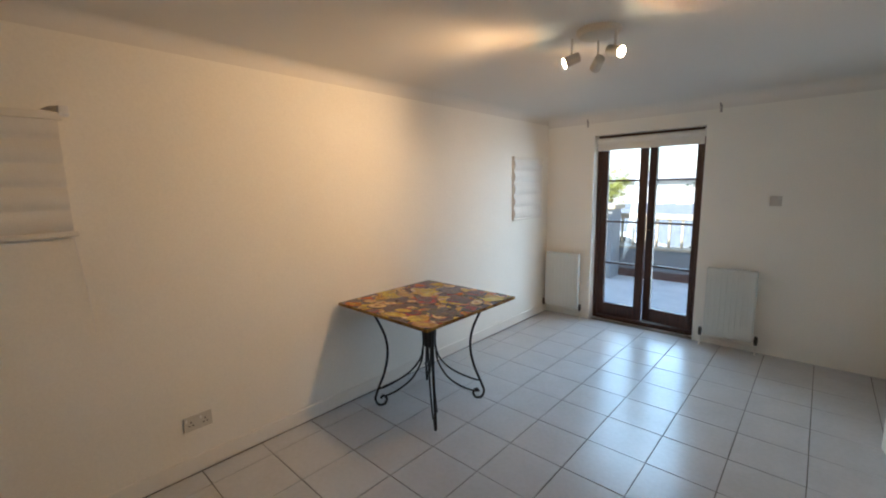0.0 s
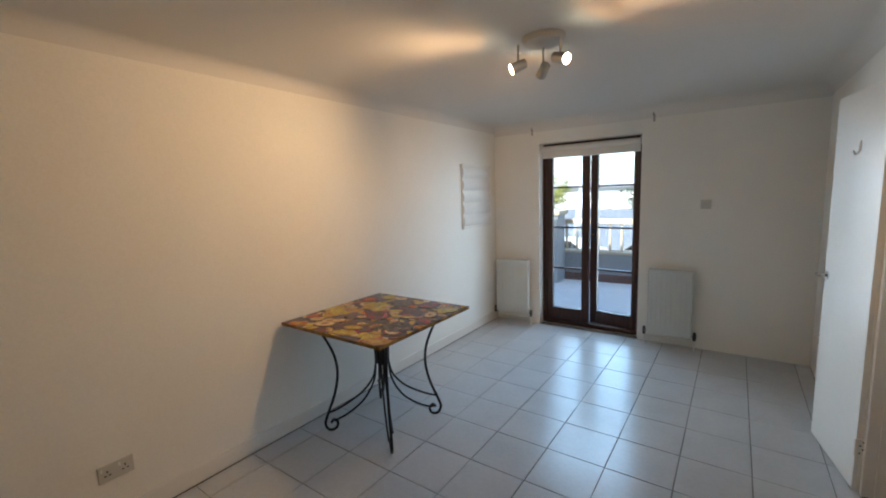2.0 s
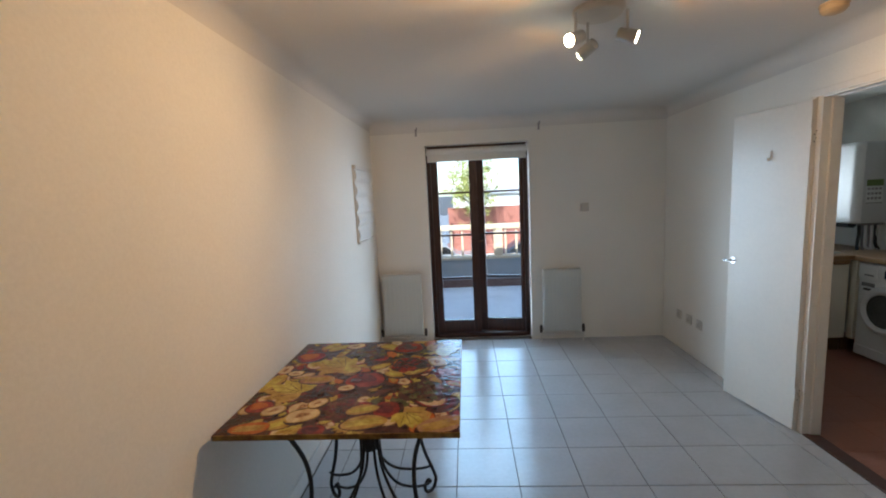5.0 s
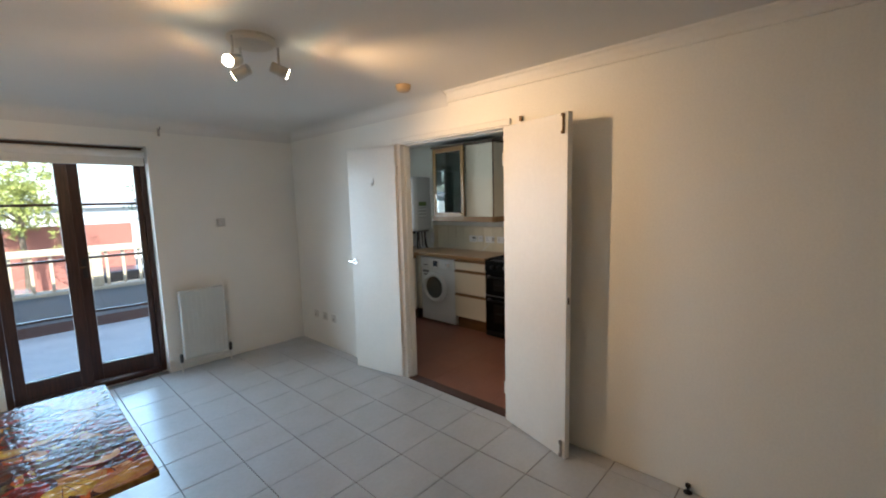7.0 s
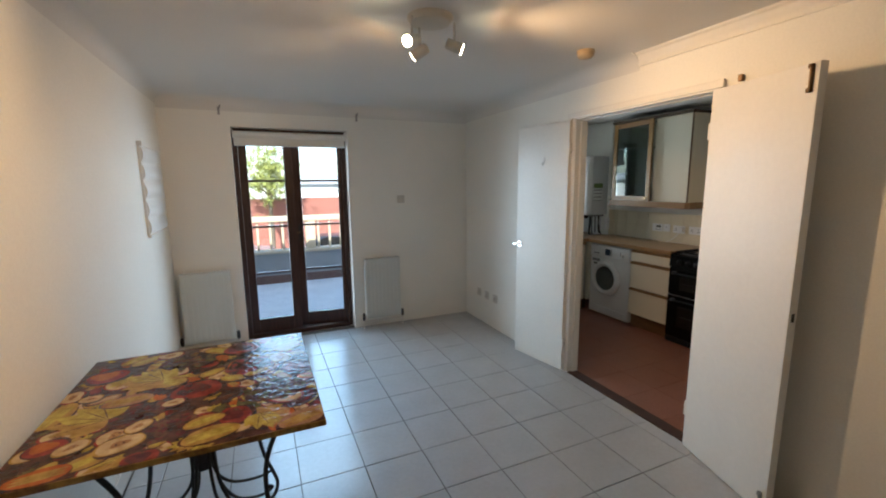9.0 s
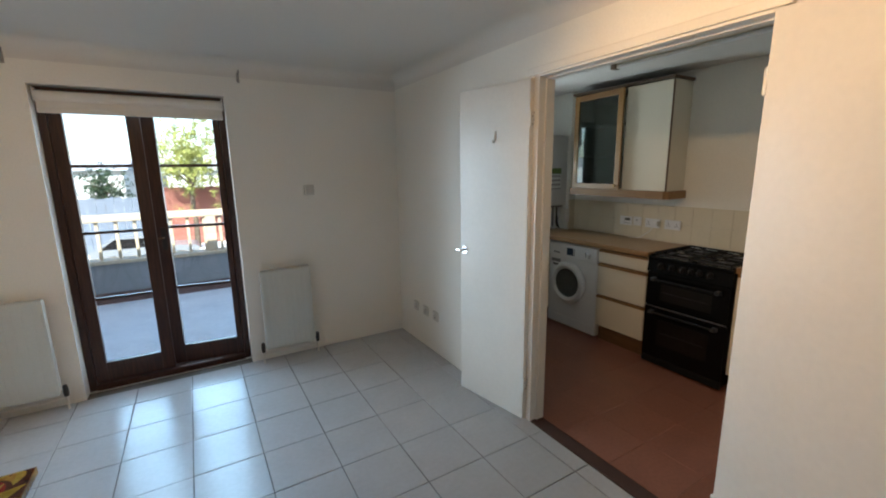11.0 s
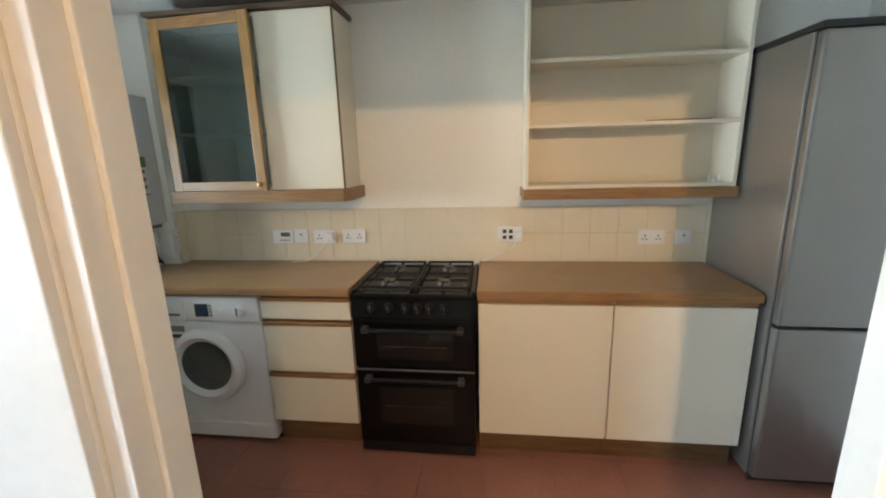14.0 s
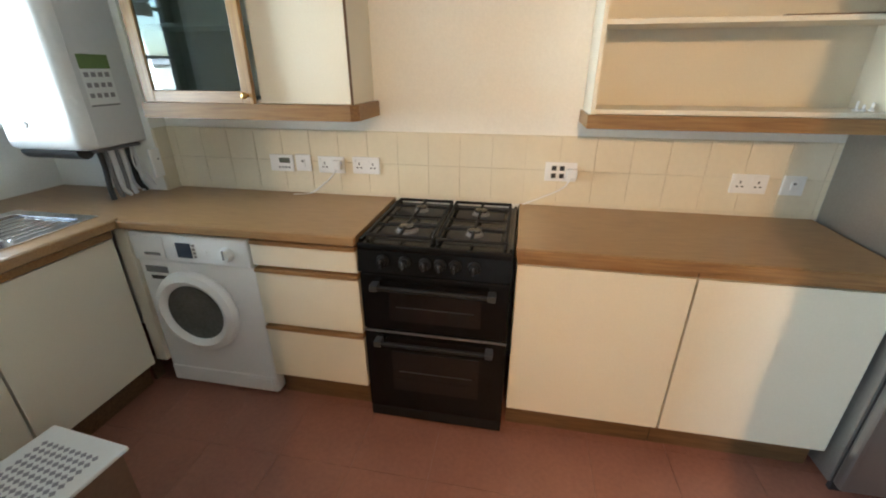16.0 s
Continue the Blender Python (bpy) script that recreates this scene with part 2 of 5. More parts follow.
def tube(points, r, seg=8, bm=None, closed=False):
    """Round bar along points; r is one radius or one for each point."""
    one = bm if bm is not None else bmesh.new()
    pts = [Vector(p) for p in points]
    rings, up = [], Vector((0.31, 0.17, 0.93))
    for i, p in enumerate(pts):
        a, b = pts[max(i - 1, 0)], pts[min(i + 1, len(pts) - 1)]
        if closed:
            a, b = pts[i - 1], pts[(i + 1) % len(pts)]
        d = (b - a).normalized()
        u = d.cross(up)
        if u.length < 1e-3:
            u = d.cross(Vector((1, 0, 0)))
        u.normalize()
        w = d.cross(u).normalized()
        rad = r[i] if isinstance(r, (list, tuple)) else r
        rings.append([one.verts.new(p + rad * (math.cos(k * math.tau / seg) * u + math.sin(k * math.tau / seg) * w)) for k in range(seg)])
    for i in range(len(rings) - (0 if closed else 1)):
        q, s = rings[i], rings[(i + 1) % len(rings)]
        for k in range(seg):
            one.faces.new((q[k], q[(k + 1) % seg], s[(k + 1) % seg], s[k]))
    if not closed:
        one.faces.new(rings[0][::-1])
        one.faces.new(rings[-1])
    bmesh.ops.recalc_face_normals(one, faces=one.faces[:])
    return one


def lathe(profile, seg=24, axis="Z", at=(0, 0, 0), bm=None):
    """Turned shape from (radius, height) pairs."""
    one = bm if bm is not None else bmesh.new()
    rings = []
    for r, h in profile:
        ring = []
        for k in range(seg):
            c, s = r * math.cos(k * math.tau / seg), r * math.sin(k * math.tau / seg)
            co = {"Z": (c, s, h), "X": (h, c, s), "Y": (c, h, s)}[axis]
            ring.append(one.verts.new(Vector(at) + Vector(co)))
        rings.append(ring)
    for q, s in zip(rings, rings[1:]):
        for k in range(seg):
            one.faces.new((q[k], q[(k + 1) % seg], s[(k + 1) % seg], s[k]))
    one.faces.new(rings[0])
    one.faces.new(rings[-1])
    bmesh.ops.recalc_face_normals(one, faces=one.faces[:])
    return one


def prism(outline, lo, hi, axis="Z", bm=None):
    """Outline of (a, b) pairs pushed from lo to hi along an axis."""
    one = bm if bm is not None else bmesh.new()

    def put(a, b, h):
        return one.verts.new({"Z": (a, b, h), "X": (h, a, b), "Y": (a, h, b)}[axis])

    low, top = [put(a, b, lo) for a, b in outline], [put(a, b, hi) for a, b in outline]
    one.faces.new(low[::-1])
    one.faces.new(top)
    for k in range(len(outline)):
        j = (k + 1) % len(outline)
        one.faces.new((low[k], low[j], top[j], top[k]))
    bmesh.ops.recalc_face_normals(one, faces=one.faces[:])
    return one


def arc(cx, cz, r, a0, a1, n=10):
    return [(cx + r * math.cos(radians(a0 + (a1 - a0) * k / n)), cz + r * math.sin(radians(a0 + (a1 - a0) * k / n))) for k in range(n + 1)]


def spline(points, n=8):
    """Smooth curve through points (Catmull-Rom)."""
    p = [Vector(q) for q in points]
    p = [2 * p[0] - p[1]] + p + [2 * p[-1] - p[-2]]
    out = []
    for i in range(1, len(p) - 2):
        for k in range(n):
            t = k / n
            out.append(0.5 * (2 * p[i] + (p[i + 1] - p[i - 1]) * t + (2 * p[i - 1] - 5 * p[i] + 4 * p[i + 1] - p[i + 2]) * t * t + (3 * p[i] - p[i - 1] - 3 * p[i + 1] + p[i + 2]) * t ** 3))
    return out + [p[-2]]


# ---- plan of the flat ----
XN = 0.605
XA, XR, XK0, XK1 = -2.74, 0.41, 0.51, 2.385   # table wall, partition, kitchen faces
YS, YN, YKN, YO = -1.1, 5.20, 5.42, 5.64      # rear wall, garden wall, kitchen garden wall, outer face
YKS = 0.868                                   # end wall of the kitchen
ZC, ZCK = 2.46, 2.41                          # ceilings
DX0, DX1, DZ = -2.15, -1.03, 2.20             # garden door opening
OY0, OY1, OZ = 2.145, 3.31, 2.135               # opening to the kitchen
WX0, WX1, WZ0, WZ1 = 1.0, 1.93, 1.09, 2.20   # kitchen window

solid("wall_west", box(XA - 0.25, XA, YS - 0.25, YO, -0.2, 2.9), WALL, "white painted plaster wall behind the table", kind="structure")
solid("wall_south", box(XA, XK1 + 0.25, YS - 0.25, YS, -0.2, 2.9), WALL, "white painted plaster wall", kind="structure")
bm = box(XA, DX0, YN, YO, -0.2, 2.9)
box(DX1, XR + 0.05, YN, YO, -0.2, 2.9, bm=bm)
box(DX0, DX1, YN, YO, DZ, 2.9, bm=bm)
box(DX0, DX1, YN + 0.1, YO, -0.2, -0.004, bm=bm)
solid("wall_north", bm, WALL, "white painted wall round the garden doors", kind="structure")
bm = box(XR + 0.05, WX0, YKN, YO, -0.2, 2.9)
box(WX1, XK1 + 0.25, YKN, YO, -0.2, 2.9, bm=bm)
box(WX0, WX1, YKN, YO, -0.2, WZ0, bm=bm)
box(WX0, WX1, YKN, YO, WZ1, 2.9, bm=bm)
solid("wall_kitchen_north", bm, WALL, "white painted kitchen wall with the window", kind="structure")
bm = box(XR, XK0, YS, OY0, -0.2, 2.9)
box(XR, XK0, OY1, YN, -0.2, 2.9, bm=bm)
box(XR + 0.05, XK0, YN, YKN, -0.2, 2.9, bm=bm)
box(XR, XK0, OY0, OY1, OZ, 2.9, bm=bm)
solid("wall_partition", bm, WALL, "white painted partition wall with a double doorway", kind="structure")
solid("wall_kitchen_east", box(XK1, XK1 + 0.25, YS, YKN, -0.2, 2.9), WALL, "white painted kitchen wall above cream tiles", kind="structure")
solid("wall_kitchen_south", box(XK0, XK1, YKS - 0.15, YKS, -0.2, 2.9), WALL, "white painted end wall of the kitchen", kind="structure")
solid("wall_nib", box(XK0, XN, 3.44, YKN, 0.0, ZCK), WALL, "white painted thicker wall beside the doorway", kind="structure")
solid("wall_pier", box(2.28, XK1, 4.72, YKN, 0.0, ZCK), WALL, "white painted boxed-in pier in the kitchen corner", kind="structure")
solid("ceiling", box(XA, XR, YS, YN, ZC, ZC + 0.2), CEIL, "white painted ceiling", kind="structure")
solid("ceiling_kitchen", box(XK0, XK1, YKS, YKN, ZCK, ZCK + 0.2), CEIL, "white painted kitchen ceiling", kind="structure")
solid("roof", box(XA - 0.25, XK1 + 0.25, YS - 0.25, YO, 2.9, 3.0), SLATE, "flat grey roof slab", kind="structure")
floor = solid("floor", box(XA, XR, YS, YN + 0.1, -0.2, -0.006), GROUT, "white glazed square floor tiles with dark joints", kind="structure")
floor_k = solid("floor_kitchen", box(XR + 0.09, XK1, YKS, YKN, -0.2, -0.004), VINYLJ, "terracotta red tiled kitchen floor", kind="structure")
solid("threshold", box(XR, XR + 0.09, OY0, OY1, -0.2, 0.004, 0.002), DARKSTRIP, "dark brown strip between white tiles and red floor", kind="structure")
bm = box(XA, XA + 0.014, YS, YN, 0.0, 0.10, 0.004)
solid("baseboard", bm, GLOSSW, "low white painted skirting along the table wall", kind="structure")
# coved cornices: a hollow curve between wall and ceiling
def cove(r, n=10):
    return [(0.0, 0.0), (r, 0.0)] + [(r - r * math.sin(radians(90 * k / n)), -r + r * math.cos(radians(90 * k / n))) for k in range(1, n)] + [(0.0, -r)]


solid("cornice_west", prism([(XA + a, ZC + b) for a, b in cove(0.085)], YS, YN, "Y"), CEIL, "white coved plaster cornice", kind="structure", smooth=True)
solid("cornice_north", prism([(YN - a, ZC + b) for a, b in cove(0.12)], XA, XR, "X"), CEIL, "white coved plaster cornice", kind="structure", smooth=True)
bm = prism([(XR + a, ZC + b) for a, b in [(0, 0), (-0.05, 0), (-0.047, -0.008), (-0.03, -0.018), (-0.012, -0.055), (-0.012, -0.08), (0, -0.082)]], YS, 2.70, "Y")
solid("cornice_east", bm, GLOSSW, "thin white moulded cornice over the kitchen doors", kind="structure")
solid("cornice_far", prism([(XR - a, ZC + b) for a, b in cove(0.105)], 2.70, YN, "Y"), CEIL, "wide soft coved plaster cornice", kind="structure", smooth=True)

# ---- garden doors ----
def french_doors():
    t = thing("door_1", ((DX0 + DX1) / 2, 5.36, 0.0), "dark-stained wooden french doors, one leaf slightly ajar, four panes each", "door", kind="structure")
    w = (DX1 - DX0) / 2
    part("door_frame", box(-w, -w + 0.045, -0.04, 0.06, 0.0, DZ, 0.004), DARKWOOD, t)
    part("door_frame", box(w - 0.045, w, -0.04, 0.06, 0.0, DZ, 0.004), DARKWOOD, t)
    part("door_head", box(-w + 0.045, w - 0.045, -0.04, 0.06, DZ - 0.05, DZ, 0.004), DARKWOOD, t)
    part("door_sill", box(-w + 0.045, w - 0.045, -0.06, 0.09, 0.0, 0.045, 0.006), DARKWOOD, t)
    iw = w - 0.047
    for x0, x1, s0, s1, hinge, turn in ((-iw, -0.004, 0.075, 0.085, -iw, 0.0), (-0.011, iw, 0.085, 0.045, iw, -8.0)):
        x0, x1 = x0 - hinge, x1 - hinge
        leaf = part("door_leaf", box(x0, x0 + s0, -0.025, 0.02, 0.05, DZ - 0.052, 0.004), DARKWOOD, t)
        leaf.matrix_local = pose(hinge, 0, 0, 0, 0, turn)
        part("stile", box(x1 - s1, x1, -0.025, 0.02, 0.05, DZ - 0.052, 0.004), DARKWOOD, leaf)
        part("rail", box(x0 + s0, x1 - s1, -0.025, 0.02, 0.05, 0.20, 0.004), DARKWOOD, leaf)
        part("rail", box(x0 + s0, x1 - s1, -0.025, 0.02, DZ - 0.14, DZ - 0.052, 0.004), DARKWOOD, leaf)
        for z in (0.70, 1.20, 1.68):
            part("glazing_bar", box(x0 + s0, x1 - s1, -0.016, 0.012, z - 0.011, z + 0.011, 0.003), DARKWOOD, leaf)
        zs = (0.20, 0.70, 1.20, 1.68, DZ - 0.14)
        for a, b in zip(zs, zs[1:]):
            pane = part("pane", box(x0 + s0, x1 - s1, -0.004, 0.0, a, b), GLASS, leaf)
            pane.visible_shadow = False
    hx = 0.037 - iw
    part("door_handle", box(hx - 0.017, hx + 0.018, -0.031, -0.025, 1.02, 1.20, 0.002), DARKPL, leaf, "dark metal handle plate")
    part("lever", tube([(hx, -0.03, 1.12), (hx, -0.07, 1.12), (hx - 0.027, -0.072, 1.12), (hx - 0.072, -0.072, 1.117)], 0.007), BRONZE, leaf, "dark metal lever", smooth=True)
    # added chrome strip, stands in for bright light on the sill
    part("lit_sill_strip", box(0.03, 0.34, -0.055, -0.045, 0.05, 0.062, 0.002), CHROME, t)
    return t


french_doors()
t = thing("roller_blind", ((DX0 + DX1) / 2, 5.27, 2.03), "rolled-up white fabric blind above the garden doors", "blind")
w = (DX1 - DX0) / 2 - 0.02
part("roll", lathe([(0.03, -w), (0.034, -w + 0.004), (0.034, w - 0.004), (0.03, w)], 20, "X", (0, 0, 0.105)), BLINDW, t, smooth=True)
part("fabric", box(-w, w, -0.012, -0.008, 0.0, 0.115), BLINDW, t)
part("bottom_bar", box(-w, w, -0.024, -0.004, -0.005, 0.026, 0.005), BLINDW, t)
for s in (-1, 1):
    part("bracket", box(s * (w + 0.004) - 0.004, s * (w + 0.004) + 0.004, -0.03, 0.03, 0.07, 0.155, 0.002), WHITEPL, t)


# ---- kitchen doorway and its two leaves ----
t = thing("door_frame_1", (XR, (OY0 + OY1) / 2, 0.0), "white gloss painted door lining with rebated stops", "door frame", kind="structure")
w = (OY1 - OY0) / 2
for s, th, st in ((-1, 0.032, 0.02), (1, 0.04, 0.013)):
    a, b = sorted((s * w, s * (w - th)))
    part("jamb", box(-0.012, 0.098, a, b, 0.0, OZ, 0.003), GLOSSW, t)
    a, b = sorted((s * (w - th), s * (w - th - st)))
    part("door_stop", box(0.035, 0.098, a, b, 0.0, OZ - 0.022, 0.003), GLOSSW, t)
part("door_head", box(-0.012, 0.098, -w + 0.032, w - 0.04, OZ - 0.012, OZ, 0.003), GLOSSW, t)
part("door_stop", box(0.035, 0.085, -w + 0.052, w - 0.053, OZ - 0.022, OZ - 0.012, 0.003), GLOSSW, t)
part("trim", box(-0.022, 0.0, -w - 0.02, w + 0.05, OZ, OZ + 0.042, 0.005), GLOSSW, t)
part("trim", box(-0.022, 0.0, w, w + 0.05, 0.0, OZ, 0.005), GLOSSW, t)


def door_leaf(name, hinge, turn, width, label):
    """Flush leaf; local x runs from the hinge to the free edge, local y is the thickness."""
    t = thing(name, (*hinge, 0.008), label, "door", "kitchen double doors", turn)
    part("panel", box(0, width, -0.02, 0.02, 0, 2.112, 0.003), GLOSSW, t)
    for z in (0.2, 1.85):
        hinge_ = part("hinge", box(-0.010, 0.004, -0.022, 0.022, z, z + 0.09, 0.002), GLOSSW, t, "painted steel butt hinge")
        part("knuckle", tube([(-0.008, 0.024, z), (-0.008, 0.024, z + 0.09)], 0.006, 10), GLOSSW, hinge_, smooth=True)
        for q in (0.014, 0.036, 0.056, 0.077):
            part("screw", lathe([(0.0, -0.0112), (0.004, -0.0112), (0.004, -0.009), (0.0, -0.009)], 10, "X", (0, 0.006 if q in (0.014, 0.056) else -0.006, z + q)), DARKPL, hinge_)
    return t


lf = door_leaf("kitchen_door", (0.388, 3.312), 90 + 10.0, 0.578, "open flush white door with chrome lever handle")
for s in (-1, 1):
    h = part("door_handle", lathe([(0.0, 0), (0.026, 0), (0.026, s * 0.008), (0.0, s * 0.008)], 20, "Y", (0.53, s * 0.02, 1.06)), CHROME, lf, "chrome lever handle on a round rose", True)
    part("lever", tube([(0.53, s * 0.022, 1.06), (0.53, s * 0.052, 1.06), (0.538, s * 0.06, 1.06), (0.575, s * 0.06, 1.06)], 0.009), CHROME, h, smooth=True)
hk = part("coat_hook", tube(spline([(0.26, 0.022, 1.835), (0.26, 0.026, 1.79), (0.26, 0.04, 1.775), (0.26, 0.048, 1.795)]), 0.005), GLOSSW, lf, "small white coat hook", True)
part("plate", box(0.251, 0.269, 0.02, 0.024, 1.79, 1.845, 0.002), GLOSSW, hk)

lf = door_leaf("kitchen_door", (0.388, 2.160), -90 - 16.5, 0.575, "open flush white door with bolts on its free edge")
for z0, z1, metal in ((0.015, 0.115, STEEL), (1.99, 2.105, BRONZE)):
    b = part("bolt", box(0.540, 0.554, -0.026, -0.020, z0, z1, 0.002), metal, lf, "small worn barrel bolt")
    part("bolt_bar", tube([(0.547, -0.03, z0 + 0.004), (0.547, -0.03, z1 - 0.004)], 0.005), metal, b, smooth=True)
    for z in (z0 + 0.008, z1 - 0.010):
        part("bolt_knob", lathe([(0.0, -0.008), (0.011, -0.008), (0.012, 0.0), (0.011, 0.008), (0.0, 0.008)], 12, "Z", (0.547, -0.03, z)), metal, b, smooth=True)
part("keep", box(0.5735, 0.577, -0.007, 0.007, 0.99, 1.03, 0.001), DARKPL, lf)
t = thing("door_catch", (XR, 2.043, 2.163), "small brown door catch on the wall", "catch")
part("body", box(-0.022, 0.0, -0.011, 0.011, -0.017, 0.017, 0.004), BRONZE, t)


# ---- table ----
def fruit_print(parent):
    """The picture on the top: fallen leaves, apples, halves, gourds and berries laid over one another."""
    rnd = random.Random(7)
    bm = bmesh.new()
    level, laid = [0.0], []

    def lay(x, y, r):
        """Rest on the highest piece that is already there."""
        base = max([0.8202] + [z for u, v, q, z in laid if math.hypot(x - u, y - v) < r + q])
        laid.append((x, y, r, base + 0.00008))
        level[0] = base

    def sheet(points, ink):
        level[0] += 0.00001
        f = bm.faces.new([bm.verts.new((max(-0.457, min(0.452, x)), max(-0.472, min(0.472, y)), level[0])) for x, y in points])
        f.material_index = ink

    def ring(x, y, rx, ry, turn, ink, n=22, wob=0.05, dent=0.0):
        c, s, ph = math.cos(turn), math.sin(turn), rnd.uniform(0, math.tau)
        out = []
        for k in range(n):
            a = k * math.tau / n
            r = 1 + wob * math.sin(3 * a + ph) - dent * math.exp(-((a - math.pi / 2) / 0.35) ** 2)
            u, v = rx * r * math.cos(a), ry * r * math.sin(a)
            out.append((x + u * c - v * s, y + u * s + v * c))
        sheet(out, ink)

    def blade(x, y, length, wide, turn, ink):
        c, s = math.cos(turn), math.sin(turn)
        side = [(length * q / 7, wide * math.sin(math.pi * (q / 7) ** 0.8) * rnd.uniform(0.85, 1.1)) for q in range(1, 7)]
        out = [(0, 0)] + side + [(length, 0)] + [(u, -v) for u, v in reversed(side)]
        sheet([(x + u * c - v * s, y + u * s + v * c) for u, v in out], ink)

    def leaf(x, y, r, turn, inks):
        lay(x, y, r * 1.3)
        for k, a in enumerate((-1.25, 1.25, -0.75, 0.75, -0.35, 0.35, 0.0)):
            blade(x, y, r * (1.25 - 0.35 * abs(a)), r * 0.24, turn + a, inks[k % 2])
        for a in (-0.75, -0.35, 0.0, 0.35, 0.75):
            blade(x, y, r * 0.95, r * 0.014, turn + a, BROWN)

    def fruit(x, y, r, turn, inks):
        lay(x, y, r * 1.2)
        ring(x + r * 0.1, y - r * 0.1, r * 1.1, r * 1.05, turn, GROUNDP)
        ring(x, y, r, r * 0.88, turn, inks[0], dent=0.14)
        ring(x - r * 0.14, y + r * 0.12, r * 0.66, r * 0.55, turn, inks[1], wob=0.12)
        ring(x, y + r * 0.62, r * 0.13, r * 0.07, turn, BROWN, 8)

    def half(x, y, r, turn, inks):
        lay(x, y, r * 1.2)
        ring(x + r * 0.1, y - r * 0.1, r * 1.1, r * 0.9, turn, GROUNDP)
        ring(x, y, r, r * 0.78, turn, inks[0], dent=0.2)
        ring(x, y, r * 0.9, r * 0.69, turn, CREAMP, dent=0.2)
        ring(x, y, r * 0.40, r * 0.24, turn, TANP, wob=0.15)
        for q in (-1, 1):
            ring(x + q * r * 0.14 * math.cos(turn), y + q * r * 0.14 * math.sin(turn), r * 0.05, r * 0.1, turn, BROWN, 8)

    def gourd(x, y, r, turn, inks):
        lay(x, y, r * 1.2)
        ring(x, y - r * 0.08, r * 1.15, r * 0.66, turn, GROUNDP)
        ring(x, y, r * 1.1, r * 0.6, turn, inks[0])
        for q in (-0.32, 0.0, 0.32):
            ring(x - q * r * 0.6 * math.sin(turn), y + q * r * 0.6 * math.cos(turn), r * 0.92, r * 0.10, turn, inks[1], 16)

    def berries(x, y, r, turn, inks):
        lay(x, y, r * 1.2)
        ring(x, y, r, r * 0.85, turn, GROUNDP, wob=0.14)
        for k in range(34):
            a, q = rnd.uniform(0, math.tau), r * math.sqrt(rnd.random())
            bx, by, br = x + q * math.cos(a), y + 0.85 * q * math.sin(a), r * rnd.uniform(0.12, 0.17)
            level[0] += 0.000002 - 0.00002
            ring(bx, by, br, br, 0, inks[k % 2], 10)
            ring(bx - br * 0.3, by + br * 0.3, br * 0.35, br * 0.35, 0, inks[(k + 1) % 2], 8)

    level[0] = 0.82008
    sheet([(-0.457, -0.472), (0.452, -0.472), (0.452, 0.472), (-0.457, 0.472)], GROUNDP)
    kinds = (leaf, fruit, half, gourd, berries)
    pairs = (((YELLOW, OCHRE), (OLIVE, YELLOW), (ORANGE, OCHRE)), ((RED, MAROON), (RED, ORANGE), (YELLOW, OCHRE), (MAROON, RED)), ((RED, CREAMP), (OCHRE, CREAMP)),
             ((OCHRE, YELLOW), (TANP, OCHRE), (ORANGE, OCHRE), (TANP, CREAMP)), ((MAROON, RED), (MAROON, BROWN), (BROWN, OLIVE)))
    # under layer, crowded and small
    for k in range(130):
        q = rnd.choice((0, 0, 0, 1, 2, 2, 3, 3, 4))
        kinds[q](rnd.uniform(-0.46, 0.46), rnd.uniform(-0.47, 0.47), rnd.uniform(0.030, 0.062), rnd.uniform(0, math.tau), rnd.choice(pairs[q]))
    # middle layer, larger and mostly yellow
    for k in range(48):
        q = rnd.choice((0, 0, 1, 2, 3, 3))
        kinds[q](rnd.uniform(-0.44, 0.44), rnd.uniform(-0.45, 0.45), rnd.uniform(0.050, 0.088), rnd.uniform(0, math.tau), pairs[q][0] if rnd.random() < 0.6 else rnd.choice(pairs[q]))
    # upper layer, the large pieces
    for x, y, r in ((-0.173, -0.152, 0.10), (-0.037, -0.31, 0.10), (-0.061, 0.301, 0.11), (0.20, 0.13, 0.10), (0.30, -0.16, 0.11)):
        berries(x, y, r, 0, rnd.choice(pairs[4]))
    for x, y, r, a in ((-0.25, -0.15, 0.16, 2.7), (-0.13, 0.12, 0.15, 2.6), (0.31, 0.30, 0.14, 0.6), (0.24, -0.33, 0.11, 5.4)):
        leaf(x, y, r, a, (YELLOW, OCHRE))
    for x, y, r, ink in ((0.010, -0.033, 0.09, 0), (-0.379, -0.268, 0.055, 1), (-0.092, -0.455, 0.05, 0), (-0.36, 0.26, 0.075, 1), (0.16, 0.36, 0.08, 0), (0.40, 0.02, 0.07, 3)):
        fruit(x, y, r, rnd.uniform(-0.4, 0.4), pairs[1][ink])
    for x, y, r, a, ink in ((0.092, -0.40, 0.08, 0.2, 0), (0.062, -0.305, 0.06, 0.3, 0), (-0.236, -0.40, 0.065, 0.5, 0), (-0.222, -0.02, 0.075, 0.1, 1), (0.051, 0.117, 0.05, 0.6, 0), (-0.337, -0.43, 0.07, 0.1, 2), (0.39, -0.42, 0.09, 0.4, 1)):
        gourd(x, y, r, a, pairs[3][ink])
    for x, y, r, a in ((-0.17, -0.34, 0.07, 0.4), (-0.141, -0.245, 0.045, 0.9), (-0.151, 0.41, 0.055, 0.2), (-0.305, -0.30, 0.05, 0.6), (-0.059, -0.112, 0.04, 0.2), (0.33, 0.16, 0.06, 2.0), (-0.357, 0.054, 0.04, 0.1)):
        half(x, y, r, a, rnd.choice(pairs[2]))
    me = bpy.data.meshes.new("fruit_print")
    bm.normal_update()
